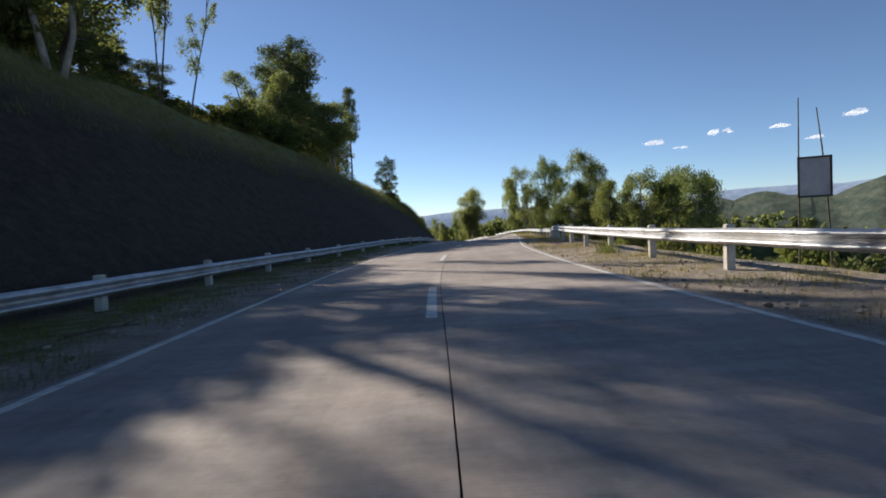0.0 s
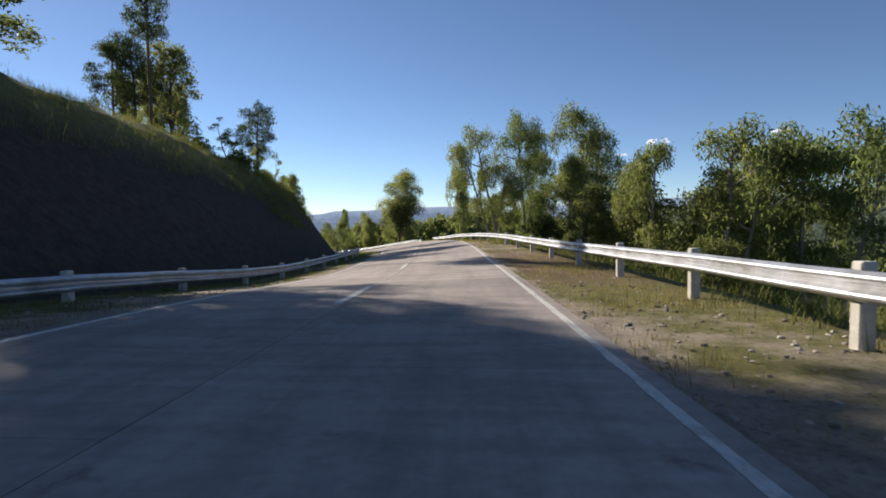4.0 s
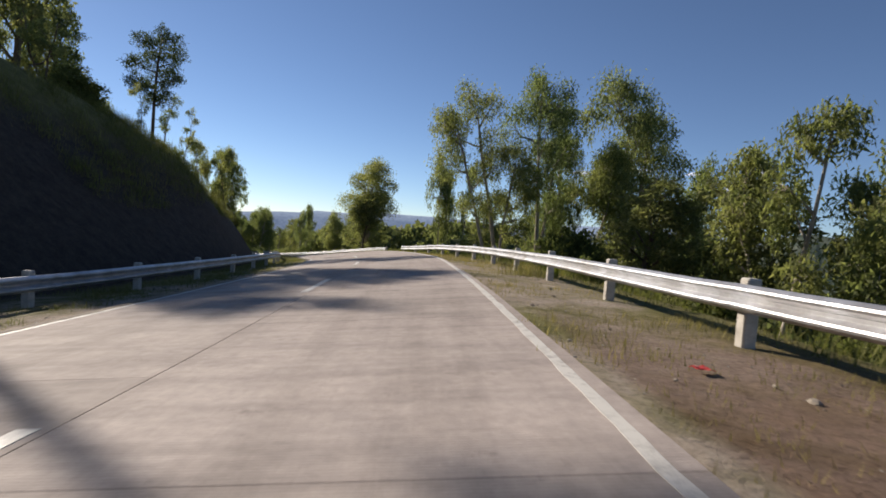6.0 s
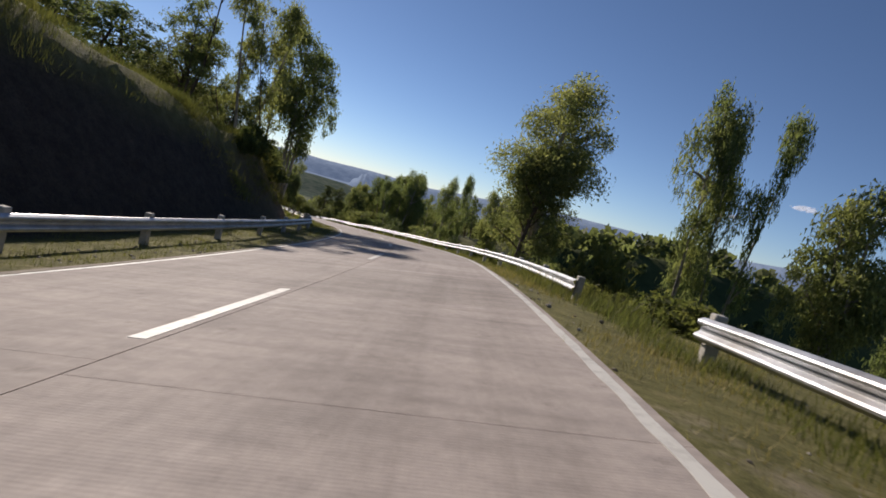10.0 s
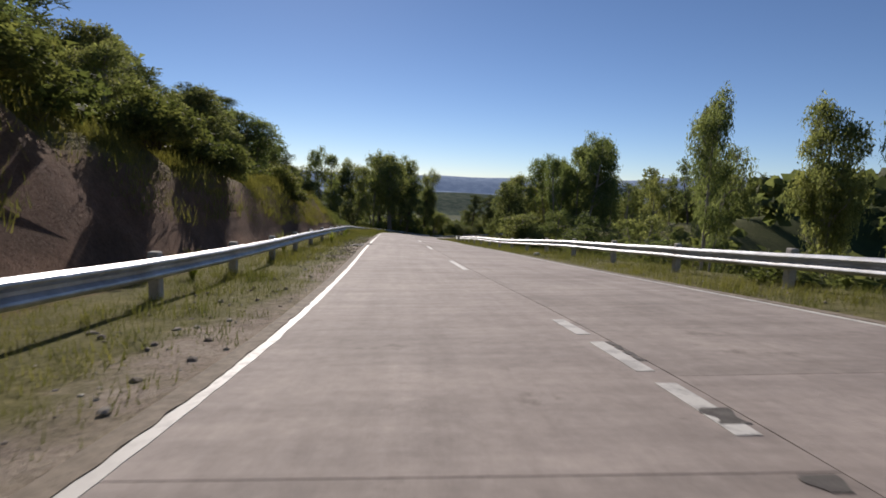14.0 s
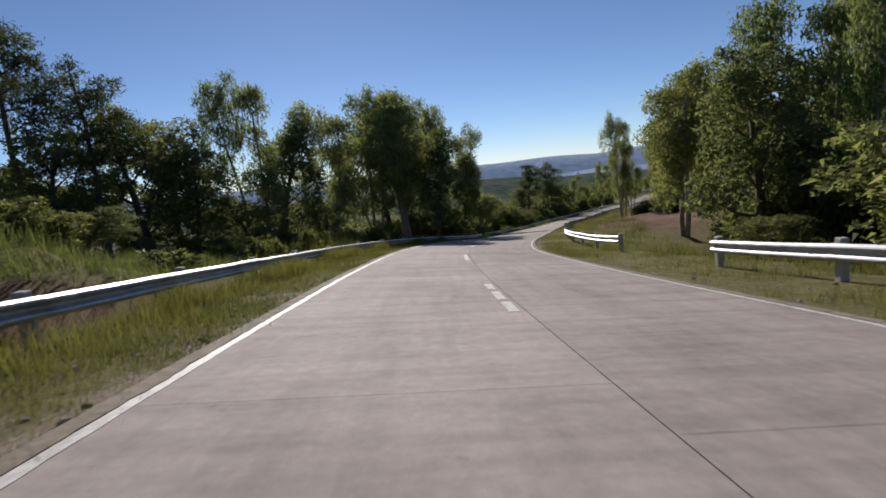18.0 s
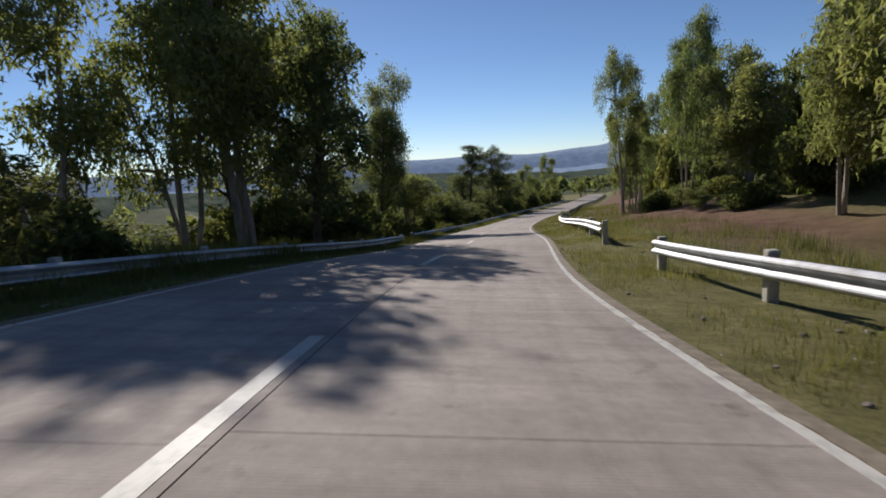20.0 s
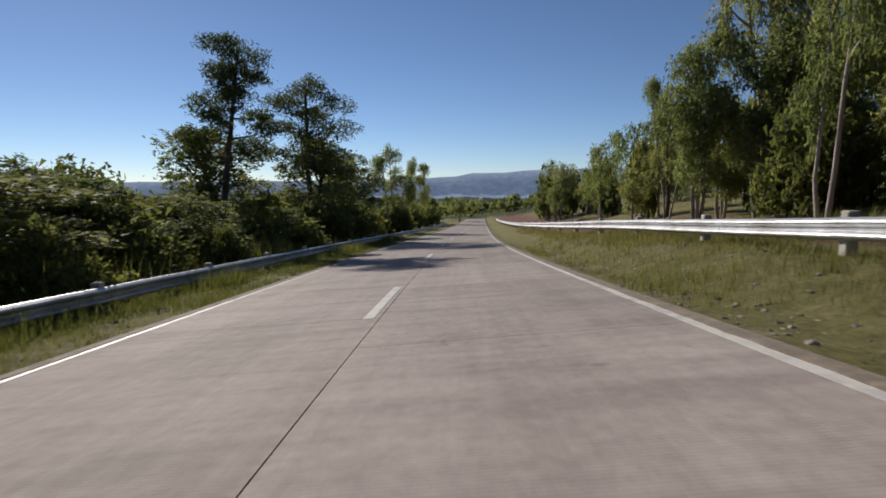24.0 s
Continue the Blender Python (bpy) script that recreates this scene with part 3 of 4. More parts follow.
def off_axis(rng, d, low, high, up=0.0):
    """A way that leans low to high degrees off d, drawn up or down."""
    u = d.orthogonal().normalized()
    u.rotate(Matrix.Rotation(rng.random() * 6.283, 3, d))
    q = radians(low + (high - low) * rng.random())
    out = d * math.cos(q) + u * math.sin(q)
    out.z += up
    return out.normalized()


def limb(rng, a, d, length, r0, limbs, bend=0.25, sag=0.0, sides=5):
    """A bent limb from a along d; gives its points."""
    pts, p = [a.copy()], a.copy()
    for i in range(4):
        d = (d + Vector(rng.normal(size=3)) * bend * 0.35 + Vector((0, 0, -sag))).normalized()
        p = p + d * (length / 4)
        pts.append(p.copy())
    limbs.append(tube([tuple(q) for q in pts], np.linspace(r0, r0 * 0.35, 5), sides))
    return pts, d


def hold(rng, a, end, r0, limbs, twigs):
    """A limb from a to a lobe's middle, and twigs that fan out in it."""
    v = Vector(end) - a
    pts, d = [a.copy()], v.normalized()
    for q in (0.35, 0.7, 1.0):
        pts.append(a + v * q + Vector(rng.normal(size=3)) * 0.05 * v.length * (1.0 - 0.5 * q))
    limbs.append(tube([tuple(q) for q in pts], np.linspace(r0, r0 * 0.4, 4), 5))
    for _ in range(twigs):
        e = off_axis(rng, d, 15, 75, 0.1)
        b = pts[2].lerp(pts[3], rng.random())
        limbs.append(tube([tuple(b), tuple(b + e * (0.45 + 0.5 * rng.random()))], [r0 * 0.35, r0 * 0.1], 3))


NATIVE = {"shrub": (10.0, 7.0)}


def make_tree(kind, seed, fine=True):
    """A tree about 10 m high and 5 m wide at the origin, a shrub 7 m high and 10 m wide."""
    rng = np.random.default_rng(seed)
    limbs, lobes = [], []
    up = Vector((0, 0, 1))
    if kind == "eucalyptus":
        stems = 2 + seed % 2
        for k in range(stems):
            q = 6.283 * k / stems + seed
            lean = Vector((0.20 * math.cos(q), 0.20 * math.sin(q), 1)).normalized()
            stem, d = limb(rng, Vector((0.12 * math.cos(q), 0.12 * math.sin(q), -0.6)), lean, 8.0 - 1.1 * k * rng.random(), 0.15 - 0.02 * k, limbs, 0.22, 0, 7)
            for i, reach in ((1.8, 0.9), (2.2, 1.3), (2.6, 1.5), (3.0, 1.6), (3.3, 1.5), (3.7, 1.3), (3.9, 1.1)):
                if rng.random() < 0.15:
                    continue
                a = stem[int(i)].lerp(stem[min(4, int(i) + 1)], i - int(i))
                e = off_axis(rng, d, 45, 85, 0.3)
                end = a + e * reach * (0.55 + 0.6 * rng.random())
                hold(rng, a, end, 0.055, limbs, 5)
                lobes.append((end, 0.72 + 0.45 * rng.random(), 0.60 + 0.40 * rng.random()))
                if rng.random() < 0.45:
                    lobes.append((end + Vector((0.35 * rng.normal(), 0.35 * rng.normal(), -0.8)), 0.45 + 0.25 * rng.random(), 0.65))
            lobes.append((stem[4] + Vector((0, 0, 0.2)), 0.9 + 0.3 * rng.random(), 0.75))
            hold(rng, stem[3], stem[4] + Vector((0, 0, 0.3)), 0.05, limbs, 5)
        look_of = (60, 9, 0.2, 0.5, 0.38, 0.45, M_PALE, M_EUC)
    elif kind == "broad":
        stem, d = limb(rng, Vector((0, 0, -0.6)), Vector((0.06 * rng.normal(), 0.05, 1)).normalized(), 7.2, 0.24, limbs, 0.25, 0, 8)
        for n, q in enumerate(np.linspace(0.30, 1.0, 15)):
            i = min(3, int(q * 4))
            a = stem[i].lerp(stem[i + 1], q * 4 - i)
            way = 2.4 * n + seed + rng.random()
            reach = 1.75 * math.sin(math.pi * (0.22 + 0.68 * q)) * (0.7 + 0.5 * rng.random())
            end = a + Vector((math.cos(way) * reach, math.sin(way) * reach, 0.5 + 1.0 * q + 0.5 * rng.random()))
            hold(rng, a, end, 0.07, limbs, 4)
            lobes.append((end, 0.75 + 0.45 * rng.random(), 0.65 + 0.4 * rng.random()))
        look_of = (60, 9, 0.22, 0.15, 0.5, 0.5, M_BARK, M_BROAD)
    elif kind == "pine":
        stem, d = limb(rng, Vector((0, 0, -0.6)), Vector((0.05 * rng.normal(), 0.04 * rng.normal(), 1)).normalized(), 9.9, 0.17, limbs, 0.12, 0, 8)
        for n, q in enumerate(np.linspace(0.52, 0.97, 15)):
            i = min(3, int(q * 4))
            a = stem[i].lerp(stem[i + 1], q * 4 - i)
            way = 2.4 * n + seed + rng.random()
            reach = (1.7 - 0.9 * max(0, q - 0.85) / 0.12) * (0.35 + 0.65 * rng.random())
            end = a + Vector((math.cos(way) * reach, math.sin(way) * reach, 0.15 + 0.3 * rng.random()))
            hold(rng, a, end, 0.05, limbs, 5)
            lobes.append((end, 0.62 + 0.55 * rng.random(), 0.40 + 0.3 * rng.random()))
        for q in (0.2, 0.3, 0.38, 0.44):
            i = int(q * 4)
            limb(rng, stem[i].lerp(stem[i + 1], q * 4 - i), off_axis(rng, up, 75, 100), 0.4 + 0.4 * rng.random(), 0.03, limbs)
        look_of = (62, 10, 0.2, -0.2, 0.3, 0.35, M_BARK, M_PINE)
    elif kind == "thin":
        for k in range(1 + seed % 2):
            stem, d = limb(rng, Vector((0.2 * k, 0, -0.6)), Vector((0.12 * rng.normal() + 0.15 * k, 0.1 * rng.normal(), 1)).normalized(), 8.8 - k, 0.09, limbs, 0.25, 0, 7)
            for n, q in enumerate(np.linspace(0.34, 1.0, 10)):
                i = min(3, int(q * 4))
                a = stem[i].lerp(stem[i + 1], q * 4 - i)
                end = a + off_axis(rng, up, 25, 75, 0.2) * 1.6 * (0.5 + 0.7 * rng.random())
                hold(rng, a, end, 0.03, limbs, 6)
                lobes.append((end, 0.42 + 0.33 * rng.random(), 0.40 + 0.3 * rng.random()))
        look_of = (34, 7, 0.2, 0.45, 0.36, 0.3, M_BARK, M_EUC)
    else:
        for n in range(13):
            way, out = 2.4 * n + seed, 3.3 * math.sqrt((n + 0.4) / 13)
            end = Vector((math.cos(way) * out, math.sin(way) * out, (4.9 - 0.27 * out * out) * (0.6 + 0.5 * rng.random())))
            hold(rng, Vector((0.5 * rng.normal(), 0.5 * rng.normal(), -0.4)), end, 0.09, limbs, 4)
            lobes.append((end, 1.25 + 0.8 * rng.random(), 1.1 + 0.7 * rng.random()))
            lobes.append((Vector((end.x * 1.1, end.y * 1.1, end.z * 0.45)), 1.2 + 0.6 * rng.random(), 1.0))
        look_of = (34, 7, 0.5, 0.05, 0.5, 0.45, M_BARK, M_SHRUB)
    sprays, per, size, droop, thin, fill, bark, leaf = look_of
    if not fine:
        limbs = [q for q in limbs if len(q[0]) >= 20][:10]
        sprays, per, size = max(6, int(sprays * 0.34)), 5, size * 1.75
    if fine == "near":
        per, size = int(per * 2.2), size * 0.66
    wood, tf = joined(limbs)
    leaves, faces = foliage(rng, lobes, sprays, per, size, droop, thin, fill)
    nw, nh = NATIVE.get(kind, (5.0, 10.0))
    wide = nw / 2 / np.percentile(np.hypot(leaves[:, 0], leaves[:, 1]), 93)
    tall = nh / np.percentile(leaves[:, 2], 99.6)
    fit = np.array([wide, wide, tall])
    return ((np.array(wood) * fit).tolist(), tf), ((leaves * fit).tolist(), faces.tolist()), bark, leaf


MODELS = {}
NAMES = {"eucalyptus": "eucalyptus_tree", "broad": "broadleaf_tree", "pine": "pine_tree", "thin": "thin_tree", "shrub": "shrub"}
LABELS = {
    "eucalyptus": "tall eucalyptus with drooping olive green leaves and pale trunk",
    "broad": "broad dark green tree with a dense uneven crown",
    "pine": "tall dark pine with bare trunk and flat ragged crown",
    "thin": "thin sparse tree with few leaves on bare twigs",
    "shrub": "leafy green roadside shrub growing from the slope",
}


def plant(kind, x, y, top, width, variant=0, turn=None, fine=True):
    """A tree at x, y whose top reaches the height top."""
    g = ground_at(x, y) - 0.05
    h = max(0.3, top - g)
    nw, nh = NATIVE.get(kind, (5.0, 10.0))
    if kind == "shrub" and h < 1.3:
        fine = False
    key = (kind, variant % 4, fine)
    turn = (x * 37.0 + y * 11.0) % 360 if turn is None else turn
    m = Matrix.LocRotScale((x, y, g), Euler((0, 0, radians(turn))), (width / nw, width / nw, h / nh))
    if key not in MODELS:
        (tv, tf), (lv, lf), bark, leaf = make_tree(kind, 11 + 7 * (variant % 4) + len(kind), fine)
        ob = new(NAMES[kind])
        part("trunk", tv, tf, bark, ob, smooth=True)
        part("crown", lv, lf, leaf, ob)
        tagged(ob, LABELS[kind], "shrub" if kind == "shrub" else "tree", "trees along the road")
        ob.matrix_basis = m
        MODELS[key] = ob
        return ob
    src = MODELS[key]
    keep = src.scale.copy()
    src.scale = (1, 1, 1)
    ob = copy_thing(src, m)
    src.scale = keep
    return ob


def crest(kind, s, lat, tall, width, variant=0, fine=True):
    """A tree of its own height at s, lat."""
    x, y = place(s, lat)
    return plant(kind, x, y, height(s, lat) + tall, width, variant, None, fine)


def tilt(ob, degrees):
    """Lean a tree over its foot, towards +x."""
    foot = Matrix.Translation(ob.matrix_basis.translation)
    ob.matrix_basis = foot @ Matrix.Rotation(radians(degrees), 4, "Y") @ foot.inverted() @ ob.matrix_basis
    return ob


# grove of eucalyptus over the valley, beyond the rail
tilt(plant("eucalyptus", 17.2, 100.6, 10.6, 7.0, 0, None, "near"), -10)
plant("eucalyptus", 20.6, 101.8, 11.9, 7.2, 1, None, "near")
plant("eucalyptus", 28.2, 103.0, 12.8, 7.6, 2, None, "near")
plant("eucalyptus", 36.5, 106.0, 7.6, 6.5, 0)
plant("eucalyptus", 24.4, 104.2, 8.4, 8.4, 3, None, "near")
plant("broad", 23.4, 108.5, 4.6, 5.0, 2, None, "near")
plant("broad", 30.5, 99.0, 3.4, 5.5, 0)
plant("eucalyptus", 25.2, 82.7, 5.9, 7.0, 3)
plant("eucalyptus", 28.0, 76.5, 6.8, 8.5, 0)
plant("eucalyptus", 31.5, 72.0, 6.4, 7.8, 1)
plant("eucalyptus", 36.1, 78.2, 6.9, 9.1, 1)
plant("broad", 22.5, 90.0, 3.6, 5.5, 1)
plant("broad", 27.5, 87.0, 4.0, 7.0, 0)
plant("broad", 33.0, 85.0, 4.4, 7.0, 2)
plant("eucalyptus", 38.5, 88.0, 7.2, 9.1, 0)
# lone trees round the outside of the curve
plant("eucalyptus", 7.9, 146.6, 9.2, 8.8, 2, None, "near")
plant("broad", 7.6, 143.0, 4.0, 5.5, 0)
plant("eucalyptus", 18.6, 142.5, 10.3, 5.2, 1)
plant("eucalyptus", 20.8, 140.6, 9.4, 5.0, 3)
plant("eucalyptus", 24.0, 133.0, 5.2, 4.8, 2)
plant("eucalyptus", 29.8, 135.3, 3.2, 5.0, 0)
plant("thin", 24.0, 112.5, 3.0, 3.2, 0)
plant("eucalyptus", -6.0, 186.0, 1.3, 5.0, 0)
plant("eucalyptus", -22.4, 222.5, 1.6, 7.6, 1)
plant("eucalyptus", -25.6, 221.0, -1.8, 6.0, 3)
plant("eucalyptus", -7.0, 208.8, 3.4, 4.8, 3)
plant("eucalyptus", -13.4, 224.5, -4.1, 4.8, 0)
plant("eucalyptus", 1.1, 188.0, 1.0, 4.2, 2)
plant("eucalyptus", 5.4, 187.5, 3.0, 4.6, 1)
plant("eucalyptus", 10.5, 186.0, 0.2, 5.0, 0)
plant("eucalyptus", -35.4, 230.0, -4.2, 5.5, 2)
plant("eucalyptus", -31.5, 234.5, -4.6, 6.5, 0)
plant("eucalyptus", -28.0, 228.0, -1.0, 7.5, 1)
plant("broad", -33.0, 239.0, -6.5, 6.0, 2)
plant("eucalyptus", -25.0, 233.0, 0.5, 7.5, 0)
plant("eucalyptus", -21.0, 226.0, 1.5, 7.0, 2)
plant("eucalyptus", -45.5, 260.0, -4.6, 4.2, 1, None, "near")
plant("eucalyptus", -45.2, 260.6, -8.6, 3.2, 3)
plant("eucalyptus", -44.6, 262.0, -10.8, 3.0, 0)
plant("eucalyptus", -40.5, 266.0, -4.2, 4.5, 0)
plant("eucalyptus", -39.8, 276.0, 0.4, 5.4, 2, None, "near")
plant("eucalyptus", -36.5, 280.0, -1.4, 5.0, 3)
plant("eucalyptus", -42.0, 305.0, -3.3, 6.0, 1)
plant("eucalyptus", -39.0, 306.5, -4.0, 5.5, 0)
plant("eucalyptus", -37.5, 291.0, -8.6, 5.0, 2)
plant("eucalyptus", -34.4, 290.0, -6.4, 5.0, 0)
# slender row behind the red slope
for n, (s, lat, tall) in enumerate(((300, 13.8, 12.0), (307, 14.4, 13.0), (318, 14.2, 11.0), (327, 15.5, 10.0))):
    crest("eucalyptus", s, lat, tall, 3.6 + 0.3 * (n % 3), n)
# trees on top of the shaded bank
crest("thin", 12, -15, 9, 7, 0)
# added out of view for its dappled shade on the near road
crest("thin", 17, -16.5, 10.5, 8, 2)
crest("broad", 7, -16, 7, 7, 1)
crest("pine", 18, -17, 10, 6, 1)
crest("eucalyptus", 22, -16, 11, 6, 1)
crest("broad", 26, -23, 5, 6, 2)
crest("thin", 28.5, -16, 12, 3, 0)
crest("broad", 31, -24, 5.5, 7, 1)
crest("broad", 25, -18.5, 8.5, 7, 2)
crest("broad", 52.5, -19.5, 6.0, 6.5, 3)
crest("broad", 57.0, -18.5, 4.6, 5.0, 1)
crest("eucalyptus", 50.0, -21.0, 7.0, 6.0, 3)
# two shrubs added out of view to shade the left lane
crest("shrub", 18.5, -18.0, 3.2, 4.0, 1, True)
crest("shrub", 21.5, -18.5, 3.6, 4.5, 2, True)
crest("thin", 32.5, -17.0, 9.5, 5.0, 1)
crest("pine", 34.0, -25.5, 5.4, 4.2, 2)
crest("pine", 38.5, -26.0, 5.2, 4.0, 1)
crest("pine", 43.5, -27.0, 5.0, 4.0, 0)
# three shrubs added for the patch of shade they throw on the road
crest("shrub", 39.5, -17.5, 2.6, 4.0, 0, True)
crest("shrub", 43.0, -18.0, 3.0, 4.5, 1, True)
crest("shrub", 46.0, -17.5, 2.6, 4.0, 2, True)
crest("pine", 56, -20, 12.5, 6.5, 2)
crest("broad", 60, -21.5, 13.0, 8.5, 0)
crest("eucalyptus", 63.5, -18, 9.0, 6, 2)
crest("broad", 67, -21, 10.5, 7.5, 2)
plant("broad", -20.5, 76.0, 19.3, 8.0, 3)
plant("pine", -13.9, 88.0, 22.9, 4.6, 1)
plant("pine", -21.6, 104.0, 20.8, 5.0, 2)
plant("pine", -24.6, 106.0, 20.4, 5.0, 0)
crest("thin", 92, -16, 4.0, 3.5, 0)
crest("shrub", 95, -16, 2.0, 3.0, 1, True)
plant("pine", -10.6, 110.5, 14.7, 4.4, 2)
crest("thin", 108, -15.5, 5.0, 3.5, 1)
crest("shrub", 112, -16, 2.2, 3.5, 2, True)
plant("thin", -12.8, 119.0, 10.6, 4.2, 3)
plant("thin", -10.8, 117.0, 9.4, 3.6, 1)
plant("eucalyptus", -21.8, 124.0, 12.0, 4.6, 0)
plant("broad", -24.5, 121.0, 20.4, 6.5, 2)
plant("eucalyptus", -28.5, 120.0, 21.0, 6.5, 1)
# added among the pines only for its shade across the road
plant("broad", -18.6, 107.5, 20.8, 7.6, 0)
plant("eucalyptus", -13.2, 137.5, 8.9, 6.0, 3)
plant("thin", -17.6, 136.5, 10.2, 6.4, 0)
plant("eucalyptus", -12.2, 143.5, 8.2, 4.8, 2)
plant("thin", -16.0, 146.5, 9.4, 6.2, 3)
plant("thin", -10.0, 135.0, 7.4, 4.2, 1)
crest("broad", 156, -12.5, 5.0, 5.5, 3)
crest("thin", 146, -12.5, 8.5, 5, 2)
crest("thin", 151, -14, 8.5, 5, 1)
crest("broad", 150, -17, 7.5, 6, 0)
# above the red cut and on the flat past it
plant("pine", -57.0, 192.0, 3.1, 6.5, 1)
plant("pine", -62.1, 205.0, -1.7, 4.6, 2)
plant("pine", -61.6, 201.4, -0.4, 4.8, 0)
plant("eucalyptus", -63.0, 216.5, -1.0, 5.4, 1)
plant("eucalyptus", -64.0, 226.0, -2.6, 7.5, 1)
plant("eucalyptus", -64.5, 233.0, -0.8, 7.5, 0)
plant("eucalyptus", -61.2, 233.5, -1.2, 8.0, 2)
plant("broad", -58.8, 235.8, -5.2, 5.5, 1)
plant("broad", -64.5, 219.5, -4.6, 7.0, 2)
plant("broad", -63.6, 208.4, -4.0, 6.0, 1)
plant("broad", -65.0, 211.8, -4.4, 6.5, 3)
plant("broad", -62.4, 210.4, -6.4, 5.5, 0)
plant("broad", -67.0, 240.0, -2.0, 8.0, 0)
plant("eucalyptus", -67.0, 246.0, -1.0, 7.5, 1)
plant("broad", -68.5, 252.5, -2.5, 7.5, 1)
plant("eucalyptus", -67.4, 265.0, -13.2, 6.5, 2)
plant("eucalyptus", -74.6, 280.0, -14.7, 4.2, 0)
plant("pine", -73.2, 301.0, -10.0, 7.0, 1)
plant("pine", -72.6, 314.0, -10.2, 7.0, 2)
plant("broad", -75.0, 305.0, -15.0, 8.0, 0)
plant("broad", -71.5, 311.0, -15.0, 8.0, 2)
plant("broad", -71.0, 321.0, -15.5, 7.0, 1)
plant("eucalyptus", -70.5, 334.0, -14.2, 5.0, 0)
plant("eucalyptus", -79.0, 402.0, -12.3, 6.0, 1)
tilt(crest("eucalyptus", 277.0, -13.4, 16.5, 6.6, 0, "near"), 15)
plant("broad", -66.5, 256.5, -7.6, 5.6, 0, None, "near")
crest("broad", 277, -17, 7, 7, 0)
crest("broad", 266, -14, 5, 6, 2)

crest("shrub", 282.5, 5.2, 0.6, 0.75, 1, True)


# ---- woods on the slopes ----
rng = random.Random(5)


def scatter(count, s0, s1, l0, l1, kinds, low, high, w0, w1, fine=False):
    """Trees by chance over a stretch of the slopes; low and high: their own height."""
    for _ in range(count):
        s, lat = rng.uniform(s0, s1), rng.uniform(l0, l1)
        x, y = place(s, lat)
        h = rng.uniform(low, high)
        plant(rng.choice(kinds), x, y, height(s, lat) + h, rng.uniform(w0, w1), rng.randrange(3), rng.uniform(0, 360), fine or (276 < s < 312 and -15 < lat < -5) or (262 < s < 325 and 0 < lat < 24))


scatter(36, -10, 66, 14, 55, ["broad", "shrub"], 3.0, 5.5, 4, 7)
scatter(14, 68, 116, 13, 34, ["broad", "shrub"], 2.5, 5.5, 4, 6, True)
scatter(34, 116, 214, 12, 46, ["broad", "eucalyptus", "broad", "shrub"], 2.8, 6.0, 3.5, 6)
scatter(13, 214, 256, 13, 40, ["broad", "eucalyptus"], 5, 10, 4, 7, True)
scatter(52, 262, 430, 19, 60, ["eucalyptus", "broad", "eucalyptus"], 8, 14, 5, 8)
scatter(22, 140, 214, -11.0, -15, ["shrub"], 0.8, 1.9, 2.2, 4, True)
scatter(20, 152, 206, -14, -21, ["broad", "eucalyptus", "pine", "pine"], 3.6, 6.5, 4, 6, True)
scatter(16, 208, 246, -15, -25, ["broad", "eucalyptus", "broad"], 3.4, 6.0, 4.5, 6.5, True)
scatter(26, 150, 236, -19, -46, ["broad", "pine", "broad"], 5, 8.5, 5, 8)
scatter(16, 212, 250, -11, -17, ["broad", "shrub"], 0.9, 2.2, 2, 4, True)
scatter(36, 250, 400, -7.5, -14, ["broad", "shrub", "shrub"], 2.2, 4.2, 3.5, 6)
scatter(44, 250, 430, -14, -50, ["broad", "shrub", "broad"], 2.8, 5.5, 4, 8)
scatter(26, 222, 340, -6.3, -8.6, ["shrub"], 0.7, 1.8, 1.2, 2.6)
scatter(20, 108, 160, 6.3, 9.0, ["shrub"], 0.3, 0.8, 0.8, 1.6, True)
scatter(8, 60, 108, 7.0, 9.5, ["shrub"], 0.5, 1.1, 1.2, 2.0, True)
scatter(30, 430, 720, -70, 70, ["broad", "eucalyptus"], 6, 10, 5, 9)
scatter(16, 204, 240, 9.5, 20, ["shrub", "broad", "shrub"], 1.4, 4.0, 3, 6, True)
scatter(26, 240, 340, 16, 26, ["eucalyptus", "shrub", "eucalyptus", "broad"], 4, 10, 3.5, 5.5, True)
scatter(34, 300, 400, 13, 24, ["eucalyptus", "eucalyptus", "thin", "shrub"], 4.5, 9.5, 3.2, 5.0)
scatter(26, 256, 300, 13, 22, ["shrub", "shrub", "eucalyptus"], 0.8, 2.4, 2.0, 3.6, True)
scatter(24, 255, 330, -9, -22, ["shrub", "broad"], 2.0, 3.8, 4, 7)
scatter(16, -6, 44, -25, -34, ["broad", "pine", "broad"], 4.0, 6.0, 5, 7)
scatter(17, 130, 170, -8.4, -11.2, ["shrub"], 0.6, 1.6, 1.4, 2.8, True)
scatter(7, 172, 206, -9.0, -11.2, ["shrub"], 0.7, 1.5, 1.4, 2.4)
scatter(10, 116, 132, 5.3, 6.8, ["shrub"], 0.25, 0.5, 0.5, 0.9, True)
scatter(26, -4, 58, -18.5, -23, ["shrub"], 0.8, 1.7, 2, 4)
scatter(18, 180, 228, -8.2, -10.8, ["shrub"], 0.6, 1.6, 1.4, 2.8, True)


